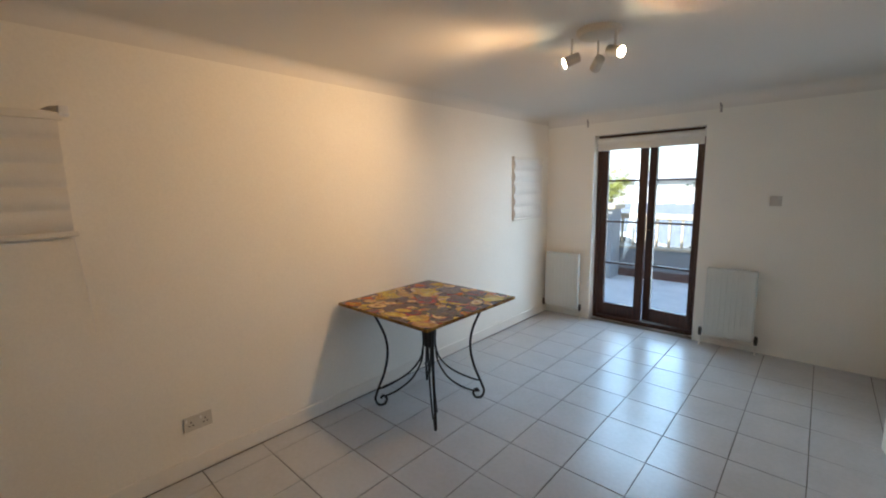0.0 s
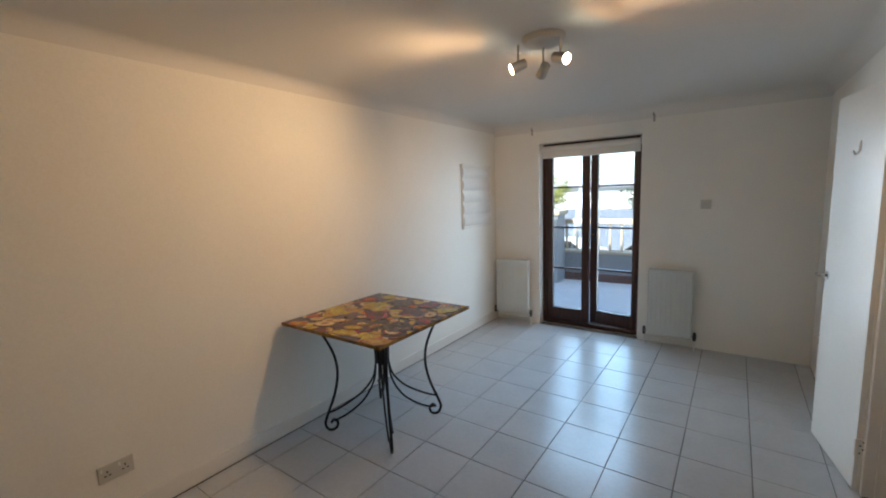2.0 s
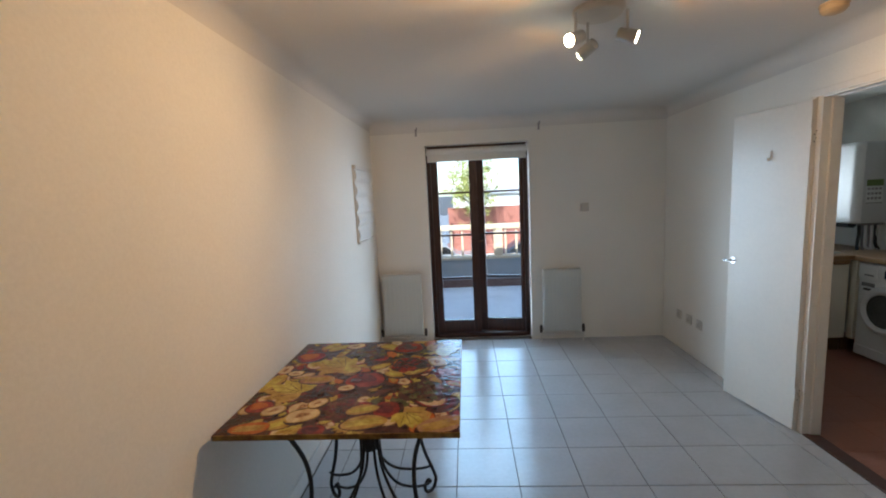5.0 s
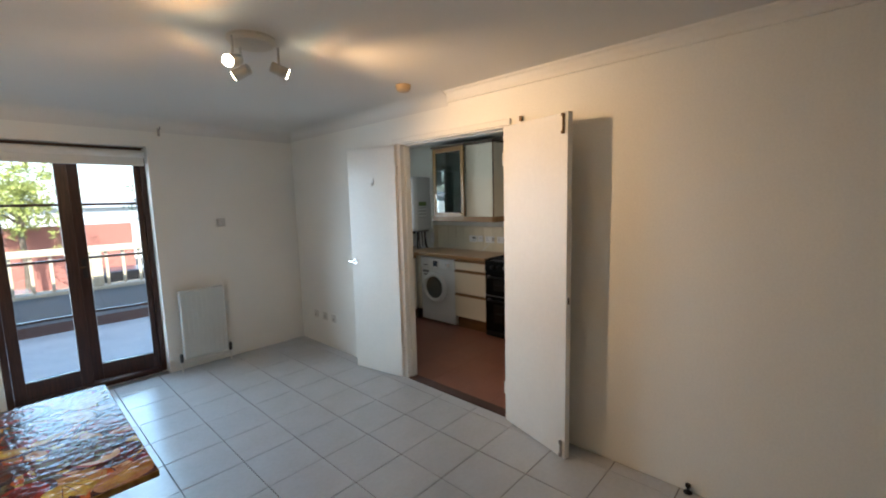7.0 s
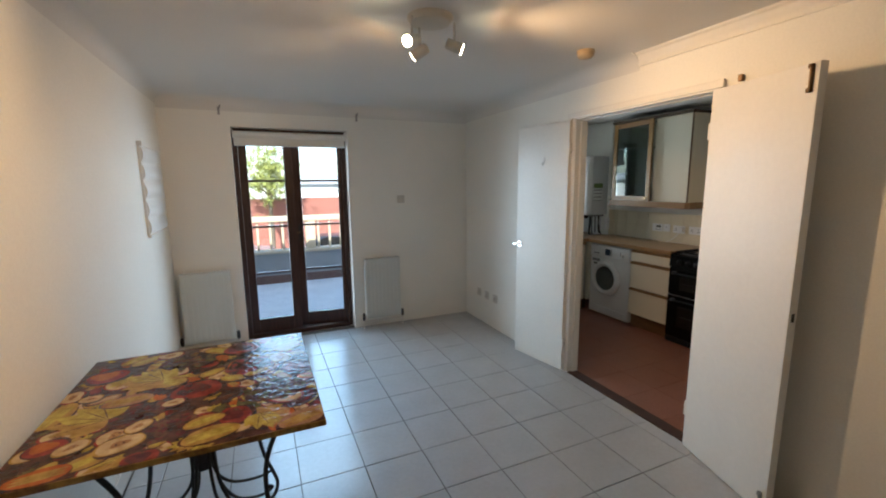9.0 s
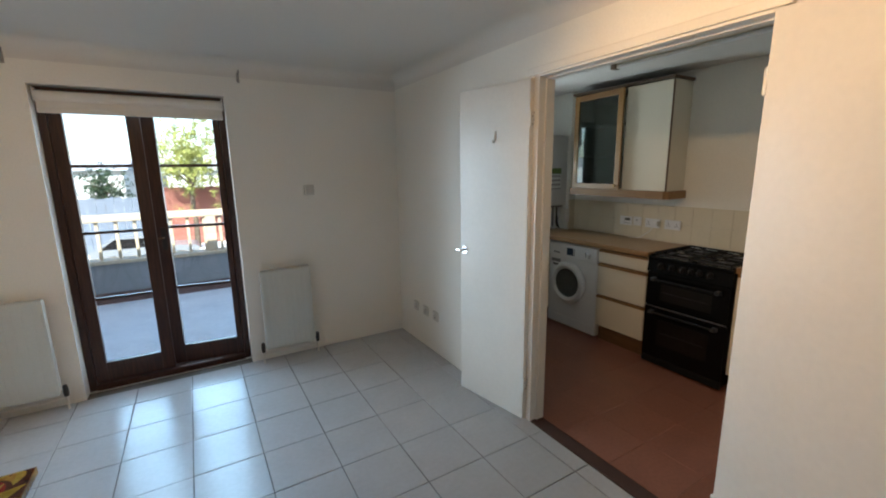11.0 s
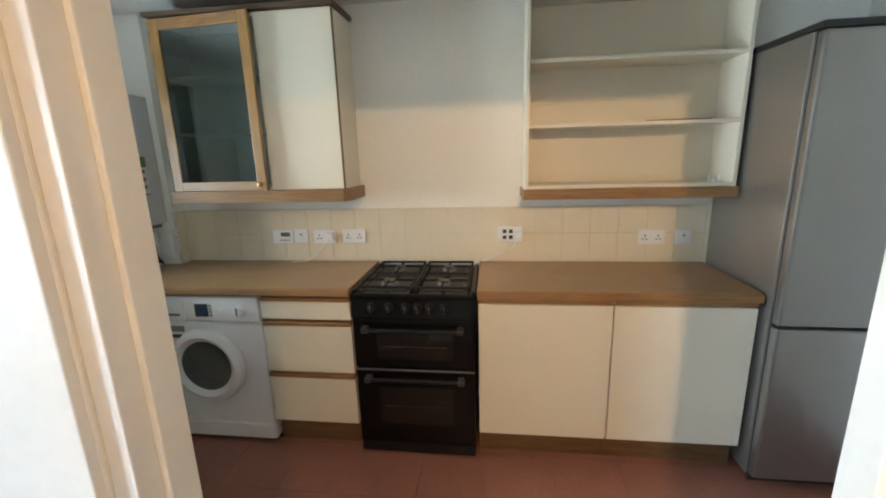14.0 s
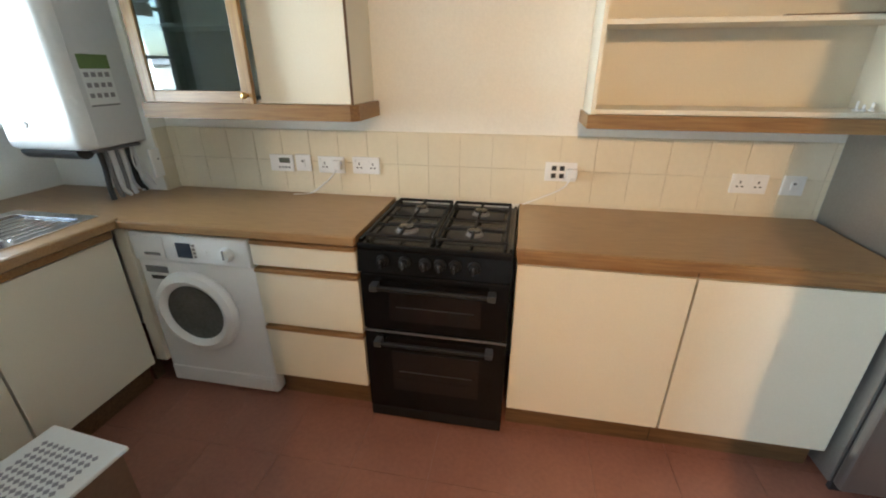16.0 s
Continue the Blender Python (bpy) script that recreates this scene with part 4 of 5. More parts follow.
# ---- cooker ----
def cooker():
    t = thing("gas_cooker", (1.80, (YC0 + YC1) / 2, 0.0), "black freestanding gas cooker with double oven", "cooker")
    w = (YC1 - YC0) / 2
    part("body", box(0.02, 0.575, -w + 0.006, w - 0.006, 0.03, 0.885, 0.006), BLACKEN, t)
    for sy in (-1, 1):
        for x in (0.06, 0.5):
            part("foot", lathe([(0.0, 0.0), (0.018, 0.0), (0.015, 0.03), (0.0, 0.03)], 10, "Z", (x, sy * (w - 0.06), 0)), BLACKMAT, t)
    hob = part("hob", box(0.0, 0.575, -w, w, 0.885, 0.915, 0.010), BLACKEN, t)
    for s in (-1, 1):
        part("hob_edge", box(0.02, 0.56, s * (w - 0.012) - 0.008, s * (w - 0.012) + 0.008, 0.914, 0.926, 0.004), BLACKEN, hob)
    # burners and pan supports
    for bx, by, r in ((0.16, 0.145, 0.040), (0.16, -0.145, 0.030), (0.43, 0.145, 0.028), (0.43, -0.145, 0.034)):
        bn = part("burner", lathe([(0.0, 0.914), (r * 1.25, 0.914), (r * 1.25, 0.920), (r, 0.924), (r, 0.934), (0.0, 0.934)], 24, "Z", (bx, by, 0)), GREYPL, hob, "grey gas burner ring", True)
        part("cap", lathe([(0.0, 0.934), (r * 0.86, 0.934), (r * 0.86, 0.941), (r * 0.7, 0.944), (0.0, 0.946)], 24, "Z", (bx, by, 0)), CAPSTEEL, bn, "polished burner cap", True)
    for bx in (0.16, 0.43):
        for by in (-0.145, 0.145):
            part("well_plate", box(bx - 0.105, bx + 0.105, by - 0.11, by + 0.11, 0.9145, 0.9185, 0.003), mat("worn_hob_enamel", (0.018, 0.018, 0.019), 0.4, vary=0.3), hob)
    for s in (-1, 1):
        bm = bmesh.new()
        y0, y1 = sorted((s * 0.012, s * 0.278))
        loop = [(0.04, y0), (0.54, y0), (0.54, y1), (0.04, y1)]
        tube([(x, y, 0.938) for x, y in loop], 0.008, 6, bm, closed=True)
        for x in (0.16, 0.43):
            ym = (y0 + y1) / 2
            tube([(x, y0, 0.939), (x, ym - 0.03, 0.9415)], 0.0075, 6, bm)
            tube([(x, y1, 0.939), (x, ym + 0.03, 0.9415)], 0.0075, 6, bm)
            tube([(x - 0.12, ym, 0.939), (x - 0.03, ym, 0.9415)], 0.0075, 6, bm)
            tube([(x + 0.11, ym, 0.939), (x + 0.03, ym, 0.9415)], 0.0075, 6, bm)
        tube([(0.29, y0, 0.938), (0.29, y1, 0.938)], 0.005, 6, bm)
        for x, y in loop:
            tube([(x, y, 0.914), (x, y, 0.938)], 0.006, 6, bm)
        part("pan_support", bm, BLACKMAT, hob, "black enamel pan support")
    # control fascia with knobs, sloping a little
    fa = part("fascia", prism([(-0.004, 0.79), (0.03, 0.79), (0.03, 0.895), (0.010, 0.895)], -w + 0.002, w - 0.002, "Y"), BLACKEN, t)
    for k, y in enumerate((0.205, 0.115, 0.03, -0.03, -0.09, -0.165)):
        kn = part("knob", lathe([(0.0, 0.004), (0.026, 0.004), (0.024, -0.010), (0.017, -0.012), (0.015, -0.034), (0.0, -0.036)], 20, "X", (0, y, 0.845)), BLACKMAT, fa, "black control knob", True)
        part("grip", box(-0.04, -0.03, y - 0.004, y + 0.004, 0.828, 0.862, 0.002), DARKPL, kn)
        part("mark", box(-0.0412, -0.039, y - 0.0015, y + 0.0015, 0.850, 0.860), GREYPL, kn)
    for z0, z1, wz0, wz1, hz in ((0.515, 0.783, 0.565, 0.705, 0.735), (0.075, 0.500, 0.19, 0.405, 0.462)):
        d = part("oven_door", box(0.0, 0.03, -w + 0.006, w - 0.006, z0, z1, 0.006), BLACKEN, t)
        part("oven_window", box(-0.003, 0.002, -0.20, 0.19, wz0, wz1, 0.002), BLACKGLASS, d, "dark oven window")
        part("shelf_line", box(-0.0036, -0.0026, -0.17, 0.16, (wz0 + wz1) / 2 - 0.002, (wz0 + wz1) / 2 + 0.002), MIDPL, d)
        h = part("handle", tube([(-0.035, -0.235, hz), (-0.035, 0.235, hz)], 0.010, 10), BLACKMAT, d, "black bar handle", True)
        for s in (-1, 1):
            part("handle_end", box(-0.046, 0.002, s * 0.24 - 0.016, s * 0.24 + 0.016, hz - 0.014, hz + 0.014, 0.004), MIDPL, h)
    part("door_trim", box(-0.004, 0.004, -w + 0.006, w - 0.006, 0.500, 0.508, 0.001), STEEL, t)
    part("plinth", box(0.002, 0.03, -w + 0.008, w - 0.008, 0.016, 0.072, 0.003), BLACKMAT, t)


cooker()

# ---- wall cabinets ----
CX0, CX1 = 2.10, XK1 - 0.004
AJAR = -4.6
t = thing("wall_cabinet", (0, 4.02, 0), "cream wall cabinet with one glazed oak door", "cabinet")
part("side_panel", box(CX0 + 0.022, CX1, -0.505, -0.487, 1.41, 2.32), CREAM, t)
part("side_panel", box(CX0 + 0.022, CX1, 0.487, 0.505, 1.41, 2.32), CREAM, t)
part("bottom_panel", box(CX0 + 0.022, CX1, -0.487, 0.487, 1.41, 1.428), CREAM, t)
part("top_panel", box(CX0 + 0.022, CX1, -0.487, 0.487, 2.302, 2.32), CREAM, t)
part("back_panel", box(CX1 - 0.01, CX1, -0.487, 0.487, 1.428, 2.302), CREAM, t)
part("divider", box(CX0 + 0.03, CX1 - 0.01, -0.09, -0.074, 1.428, 2.302), CREAM, t)
for z in (1.72, 2.02):
    part("shelf", box(CX0 + 0.04, CX1 - 0.01, -0.074, 0.487, z, z + 0.014), CREAM, t)
part("door", box(CX0, CX0 + 0.02, -0.503, -0.088, 1.4145, 2.315, 0.002), CREAM, t)
part("edge_strip", box(CX0 - 0.001, CX0 + 0.022, -0.5065, -0.503, 1.41, 2.32, 0.001), PLINTH, t)
gd = part("glass_door", box(0, 0.02, -0.06, 0.0, 1.4145, 2.315, 0.003), OAKZ, t, "oak framed glazed door, slightly ajar")
gd.matrix_local = pose(CX0, 0.505, 0, 0, 0, AJAR)
part("stile", box(0, 0.02, -0.59, -0.535, 1.4145, 2.315, 0.003), OAKZ, gd)
part("rail", box(0, 0.02, -0.535, -0.06, 1.4145, 1.465, 0.003), OAK, gd)
part("rail", box(0, 0.02, -0.535, -0.06, 2.26, 2.315, 0.003), OAK, gd)
part("pane", box(0.008, 0.012, -0.535, -0.06, 1.465, 2.26), SMOKED, gd, "smoky grey-blue glass")
part("knob", lathe([(0.0, 0.0), (0.008, 0.0), (0.007, -0.010), (0.014, -0.02), (0.010, -0.028), (0.0, -0.03)], 14, "X", (0, -0.563, 1.45)), mat("brass", (0.45, 0.26, 0.08), 0.3, metal=1.0), gd, "small brass knob", True)
part("light_rail", prism([(CX0 - 0.012, 0.52), (CX0 - 0.012, -0.50), (CX0 + 0.02, -0.53), (CX1, -0.53), (CX1, -0.505), (CX0 + 0.03, -0.505), (CX0 + 0.03, 0.52)], 1.345, 1.412), OAK, t, "oak light rail")
part("cornice", prism([(CX0 - 0.02, 0.515), (CX0 - 0.02, -0.52), (CX1, -0.52), (CX1, 0.515)], 2.322, 2.345), mat("dark_cabinet_top", (0.09, 0.055, 0.03), 0.6), t, "dark top edge")

t = thing("wall_shelf_unit", (0, 2.03, 0), "open cream wall shelf unit with an oak bottom rail", "shelf")
bm = box(2.13, XK1 - 0.004, 0.498, 0.515, 1.385, 2.345)
part("side_panel", bm, CREAM, t)
part("side_panel", box(2.13, XK1 - 0.004, -0.515, -0.498, 1.385, 2.345), CREAM, t)
part("back_panel", box(XK1 - 0.012, XK1 - 0.004, -0.498, 0.498, 1.385, 2.345), CREAM, t)
for z in (1.39, 1.697, 2.007, 2.328):
    part("shelf", box(2.135, XK1 - 0.012, -0.498, 0.498, z, z + 0.017, 0.001), CREAM, t)
part("light_rail", box(2.118, 2.15, -0.525, 0.525, 1.335, 1.388, 0.002), OAK, t, "oak bottom rail")
part("light_rail", box(2.15, XK1 - 0.004, 0.505, 0.525, 1.335, 1.385, 0.002), OAK, t, "oak bottom rail")
for y, h in ((-0.475, 0.030), (-0.448, 0.022), (-0.425, 0.034)):
    t2 = thing("shelf_peg", (2.215, 2.03 + y, 1.407), "tiny white plastic shelf peg", "peg", "loose shelf pegs")
    part("foot", lathe([(0.0, 0.0), (0.010, 0.0), (0.010, 0.006), (0.005, 0.009), (0.0, 0.009)], 10), WHITEPL, t2)
    part("pin", lathe([(0.0, 0.009), (0.005, 0.009), (0.0045, h), (0.0, h + 0.002)], 8), WHITEPL, t2)
t = thing("wood_strip", (2.165, 1.80, 1.714), "thin dark wooden strip lying on the shelf", "strip")
part("strip", box(-0.014, 0.014, -0.15, 0.15, 0.0, 0.006, 0.001), PLINTH, t)

# ---- fridge freezer ----
t = thing("fridge_freezer", (1.72, (YF0 + YF1) / 2, 0.0), "tall brushed steel fridge freezer with dark trim", "fridge")
w = (YF1 - YF0) / 2
part("body", box(0.06, 0.655, -w, w, 0.03, 2.0, 0.008), STEELSIDE, t, "darker grey steel side panel")
part("top_cap", box(0.01, 0.655, -w - 0.002, w + 0.002, 2.0, 2.028, 0.006), DARKPL, t)
part("gasket", box(0.045, 0.062, -w + 0.01, w - 0.01, 0.05, 1.995), DARKPL, t)
part("door", box(0.0, 0.046, -w, w, 0.05, 0.805, 0.012), STEEL, t, "brushed steel freezer door")
part("door", box(0.0, 0.046, -w, w, 0.818, 1.995, 0.012), STEEL, t, "brushed steel fridge door")
for z0, z1 in ((0.28, 0.72), (0.9, 1.34)):
    h = part("handle", tube([(-0.045, -w + 0.06, z0), (-0.045, -w + 0.06, z1)], 0.011, 10), CHROME, t, "tubular steel handle", True)
    for z in (z0 + 0.04, z1 - 0.04):
        part("handle_post", tube([(0.004, -w + 0.06, z), (-0.045, -w + 0.06, z)], 0.008, 8), CHROME, h, smooth=True)
part("badge", box(-0.003, 0.001, -0.05, 0.05, 1.955, 1.972, 0.001), WHITEPL, t)
part("kick_plate", box(0.05, 0.07, -w + 0.01, w - 0.01, 0.0, 0.05), DARKPL, t)

# ---- boiler, its calendar and pipes ----
t = thing("boiler", (2.28, 4.985, 1.20), "white wall-hung gas boiler with a rounded front", "boiler")
part("casing", box(-0.34, 0.0, -0.225, 0.225, 0.0, 0.77, 0.055, seg=6), WHITEEN, t, smooth=True)
# thin sheet on the -y side only, greyer than the casing
part("side_panel", box(-0.27, -0.004, -0.2275, -0.224, 0.012, 0.758, 0.001), mat("grey_white_side", (0.60, 0.61, 0.62), 0.35, vary=0.04), t, "thin greyer sheet on one side")
part("dial", lathe([(0.0, 0.0), (0.016, 0.0), (0.015, -0.008), (0.0, -0.009)], 18, "X", (-0.339, 0.06, 0.12)), WHITEPL, t, smooth=True)
part("pointer", box(-0.3495, -0.347, 0.055, 0.060, 0.112, 0.128), GREYPL, t)
part("base_tray", box(-0.26, -0.01, -0.19, 0.19, -0.018, 0.0, 0.006), GREYPL, t)
part("flap", prism(arc(-0.285, 0.004, 0.045, 180, 360, 12), -0.16, 0.16, "Y"), DARKPL, t, "dark curved flap under the front")
for k, (x, r, m) in enumerate(((-0.215, 0.013, DARKPL), (-0.185, 0.011, GREYPL), (-0.155, 0.012, WHITEPL), (-0.125, 0.010, GREYPL), (-0.10, 0.012, WHITEPL), (-0.06, 0.014, DARKPL), (-0.03, 0.011, WHITEPL))):
    part("pipe", tube(spline([(x, -0.15, -0.015), (x + 0.004, -0.15, -0.10), (x + 0.012 * (k % 2), -0.145, -0.20), (x + 0.02 * (k % 3), -0.15, -0.262)]), r, 10), m, t, smooth=True)
part("cable", tube(spline([(-0.06, -0.17, -0.015), (-0.09, -0.20, -0.12), (-0.04, -0.22, -0.20), (0.0, -0.2, -0.235), (-0.02, -0.18, -0.16)]), 0.004, 6), WHITEPL, t, smooth=True)
t = thing("calendar", (2.11, 4.76, 1.50), "small printed calendar with a green header stuck on the boiler", "calendar")
part("sheet", box(-0.075, 0.075, -0.0035, -0.0005, -0.11, 0.115), mat("paper", (0.72, 0.74, 0.74), 0.7, vary=0.04), t)
part("header", box(-0.075, 0.075, -0.0045, -0.0035, 0.055, 0.115), mat("green_print", (0.14, 0.21, 0.07), 0.6), t, "green header")
part("binding", box(-0.073, 0.073, -0.0045, -0.0035, -0.108, -0.100), GREYPL, t)
INK = mat("grey_print", (0.26, 0.25, 0.27), 0.7)
for r in range(3):
    for c in range(4):
        part("month_block", box(-0.064 + 0.034 * c, -0.042 + 0.034 * c, -0.0045, -0.0035, 0.02 - 0.045 * r, 0.040 - 0.045 * r), INK, t)
t = thing("control_box", (2.255, 4.70, 1.02), "small white control box under the boiler", "control box")
part("box", box(-0.04, 0.025, 0.0, 0.02, 0.0, 0.15, 0.006), WHITEPL, t)
part("lamp", box(-0.005, 0.005, -0.002, 0.0, 0.09, 0.1), GREYPL, t)

# ---- kitchen sockets ----
XS = XK1 - 0.012
p = plate("heating_timer", (XS, 4.045, 1.095), 0.135, 0.088, "-x", "white heating timer with a small display", "blank", "timer")
part("screen", box(-0.0125, -0.0095, -0.048, 0.012, 0.002, 0.028), mat("lcd", (0.10, 0.11, 0.09), 0.3), p)
for k in range(4):
    part("button", box(-0.0125, -0.0095, -0.046 + 0.018 * k, -0.034 + 0.018 * k, -0.026, -0.018), GREYPL, p)
plate("fused_switch", (XS, 3.922, 1.10), 0.086, 0.086, "-x", "white fused switch on cream tiles", "switch", "switch")
plate("wall_socket", (XS, 3.765, 1.095), 0.145, 0.086, "-x", "white double socket with a plug in it", "double")
plug((XS - 0.010, 3.725, 1.098), [(XS - 0.035, 3.725, 1.085), (XS - 0.03, 3.76, 1.04), (XS - 0.02, 3.82, 0.99), (XS - 0.015, 3.90, ZW + 0.004), (XS - 0.05, 3.98, ZW + 0.004)])
plate("wall_socket", (XS, 3.575, 1.098), 0.145, 0.086, "-x", "white double socket on cream tiles", "double")
p = plate("cooker_switch", (XS, 2.61, 1.105), 0.145, 0.09, "-x", "white cooker switch with dark rockers and a plug", "blank", "switch")
for y in (-0.005, 0.032):
    for z in (-0.018, 0.018):
        part("rocker", box(-0.0145, -0.009, y - 0.011, y + 0.011, z - 0.011, z + 0.011, 0.002), DARKPL, p)
plug((XS - 0.010, 2.56, 1.10), [(XS - 0.035, 2.56, 1.085), (XS - 0.03, 2.60, 1.03), (XS - 0.02, 2.70, 0.975), (XS - 0.02, 2.775, ZW + 0.006)])
plate("wall_socket", (XS, 1.805, 1.085), 0.145, 0.086, "-x", "white double socket on cream tiles", "double")
plate("fused_switch", (XS, 1.632, 1.085), 0.086, 0.086, "-x", "white fused switch on cream tiles", "switch", "switch")

# ---- fluorescent batten ----
t = thing("batten_light", (1.41, 2.96, ZCK), "unlit fluorescent batten with a cream cover on the kitchen ceiling", "ceiling light")
part("body", box(-0.045, 0.045, -0.60, 0.60, -0.062, 0.0, 0.008), mat("batten_cream", (0.66, 0.58, 0.42), 0.5), t)
part("tube", tube([(0, -0.58, -0.076), (0, 0.58, -0.076)], 0.014, 12), WHITEPL, t, smooth=True)
for s in (-1, 1):
    part("end_cap", box(-0.03, 0.03, s * 0.595 - 0.018, s * 0.595 + 0.018, -0.094, -0.045, 0.006), mat("brown_cap", (0.22, 0.15, 0.10), 0.5), t)

# ---- white box with a patterned lid ----
t = thing("storage_box", (0.99, 4.20, 0.0), "brown box with a white lid printed with a grey lattice", "box", turn=-5)
part("body", box(-0.165, 0.165, -0.155, 0.155, 0.0, 0.385, 0.006), mat("brown_board", (0.20, 0.115, 0.075), 0.7, vary=0.15), t)
lid = part("lid", box(-0.18, 0.18, -0.17, 0.17, 0.385, 0.40, 0.005), WHITEPL, t)
bm = bmesh.new()
for k in range(10):
    for j in range(10):
        x, y = -0.1125 + 0.025 * k, -0.1125 + 0.025 * j
        prism([(x - 0.0105, y), (x, y - 0.0105), (x + 0.0105, y), (x, y + 0.0105)], 0.4, 0.4012, bm=bm)
part("lattice", bm, mat("lattice_grey", (0.30, 0.28, 0.32), 0.6), lid, "grey lattice print")

# ---- kitchen window ----
t = thing("window_1", (0, YKN, WZ0), "brown framed kitchen window with glazing bars over the sink", "window", kind="structure")
h = WZ1 - WZ0
fr = part("window_frame", box(WX0, WX0 + 0.06, 0.05, 0.13, 0, h, 0.004), DARKWOOD, t)
part("stile", box(WX0 + 0.06, WX0 + 0.125, 0.065, 0.12, 0.0, h, 0.005), DARKWOOD, fr)
part("stile", box(WX1 - 0.05, WX1, 0.06, 0.13, 0, h, 0.004), DARKWOOD, fr)
a, b = WX0 + 0.125, WX1 - 0.05
part("rail", box(a, b, 0.06, 0.13, 0, 0.09, 0.004), DARKWOOD, fr)
part("rail", box(a, b, 0.06, 0.13, h - 0.06, h, 0.004), DARKWOOD, fr)
for z in (0.54, 0.84):
    part("glazing_bar", box(a, b, 0.085, 0.115, z - 0.011, z + 0.011, 0.003), DARKWOOD, fr)
zs = (0.09, 0.54, 0.84, h - 0.06)
for z0, z1 in zip(zs, zs[1:]):
    g = part("pane", box(a, b, 0.098, 0.102, z0, z1), GLASS, t)
    g.visible_shadow = False
part("window_sill", box(WX0, WX1, -0.025, 0.06, -0.02, 0.0, 0.004), GLOSSW, t)

# raised fabric blind in the window
t = thing("roman_blind", (0, YKN, 1.86), "white fabric blind drawn up in folds over the kitchen window", "blind")
part("headrail", box(1.24, 1.92, 0.0, 0.03, 0.34, 0.365, 0.003), GLOSSW, t)
for k in range(4):
    z = 0.012 + 0.082 * k
    bm = box(1.25, 1.915, 0.004 + 0.004 * k, 0.05, z, z + 0.078, 0.012, seg=3)
    part("fold", bm, BLINDW, t, smooth=True)



# ---- balcony and street ----
# unseen walls added on both sides to keep sun off the balcony floor
for x0, x1 in ((-12.0, XA - 0.25), (XK1 + 0.25, 12.0)):
    solid("wall_unseen_shade", box(x0, x1, YO - 0.3, YO, -2.9, 3.0), RENDERW, "unseen white wall added beside the building to shade the balcony", kind="structure")
solid("balcony_floor", box(-5.0, 4.0, YO, 8.25, -0.25, -0.01), CONCRETE, "pale concrete balcony floor", kind="structure")
solid("parapet", box(-5.0, 4.0, 8.0, 8.22, -0.01, 0.50, 0.01), PARAPET, "low grey rendered parapet", kind="structure")
solid("parapet_base", box(-5.0, 4.0, 7.985, 8.0, -0.01, 0.13), BASEBROWN, "reddish brown band at the foot of the parapet", kind="structure")
solid("parapet_cap", box(-5.0, 4.0, 7.97, 8.25, 0.50, 0.545, 0.008), CREAMRAIL, "cream parapet coping", kind="structure")
t = thing("balustrade", (0, 8.11, 0.545), "cream painted timber balustrade on the parapet", "balustrade")
part("top_rail", box(-5.0, 4.0, -0.06, 0.06, 0.48, 0.57, 0.012), CREAMRAIL, t)
for k in range(46):
    part("baluster", box(-4.95 + 0.195 * k, -4.915 + 0.195 * k, -0.02, 0.02, 0.0, 0.48, 0.003), CREAMRAIL, t)
for x in (-1.15, 1.4):
    part("post", box(x - 0.06, x + 0.06, -0.055, 0.055, 0.0, 0.48, 0.006), CREAMRAIL, t)
t = thing("pillar", (-2.98, 7.78, -0.01), "grey rendered balcony pillar with a pale cap", "pillar")
part("shaft", box(-0.20, 0.20, -0.2, 0.2, 0.0, 1.22, 0.01), mat("pale_grey_render", (0.38, 0.37, 0.36), 0.9, vary=0.12, scale=3, fine=40, bump=0.4), t)
part("cap", box(-0.25, 0.25, -0.25, 0.25, 1.22, 1.30, 0.015), CREAMRAIL, t)

GZ = -2.7
solid("ground", box(-1500, 1500, 8.25, 3000, GZ - 0.3, GZ), ASPHALT, "grey asphalt street and ground", kind="structure")
solid("pavement", box(-60, 60, 27.0, 30.0, GZ, GZ + 0.12, 0.01), CONCRETE, "pale concrete pavement", kind="structure")
solid("red_wall", box(-3.0, 3.2, 30.0, 30.4, GZ, 0.78), BRICKRED, "red brick garden wall", kind="structure")


t = thing("garden_fence", (-13.0, 29.2, GZ), "slate-blue painted timber fence along the street", "fence")
FENCE = mat("slate_blue_paint", (0.14, 0.16, 0.20), 0.8, vary=0.2)
for k in range(52):
    part("board", box(-10.0 + 0.385 * k, -9.63 + 0.385 * k, 0.0, 0.03, 0.0, 3.0 + 0.03 * (k % 3)), FENCE, t)
for k in range(11):
    part("post", box(-10.05 + 2.0 * k, -9.93 + 2.0 * k, 0.03, 0.13, 0.0, 3.1), FENCE, t)


def house(at, w, d, h, roof, label):
    t = thing("house", at, label, "house", "houses across the street")
    part("wall", box(-w / 2, w / 2, 0, d, 0, h), RENDERW, t)
    part("roof", prism([(-0.4, h), (d + 0.4, h), (d / 2, h + roof)], -w / 2 - 0.3, w / 2 + 0.3, "X"), SLATE, t)
    n = max(2, int(w / 2.6))
    for s in range(max(1, int(h / 2.7))):
        for k in range(n):
            x = -w / 2 + w * (k + 0.5) / n
            win = part("window", box(x - 0.55, x + 0.55, -0.03, 0.05, 0.9 + 2.6 * s, 2.15 + 2.6 * s), WHITEPL, t)
            part("pane", box(x - 0.47, x + 0.47, -0.045, -0.03, 0.98 + 2.6 * s, 2.07 + 2.6 * s), BLACKGLASS, win)
    return t


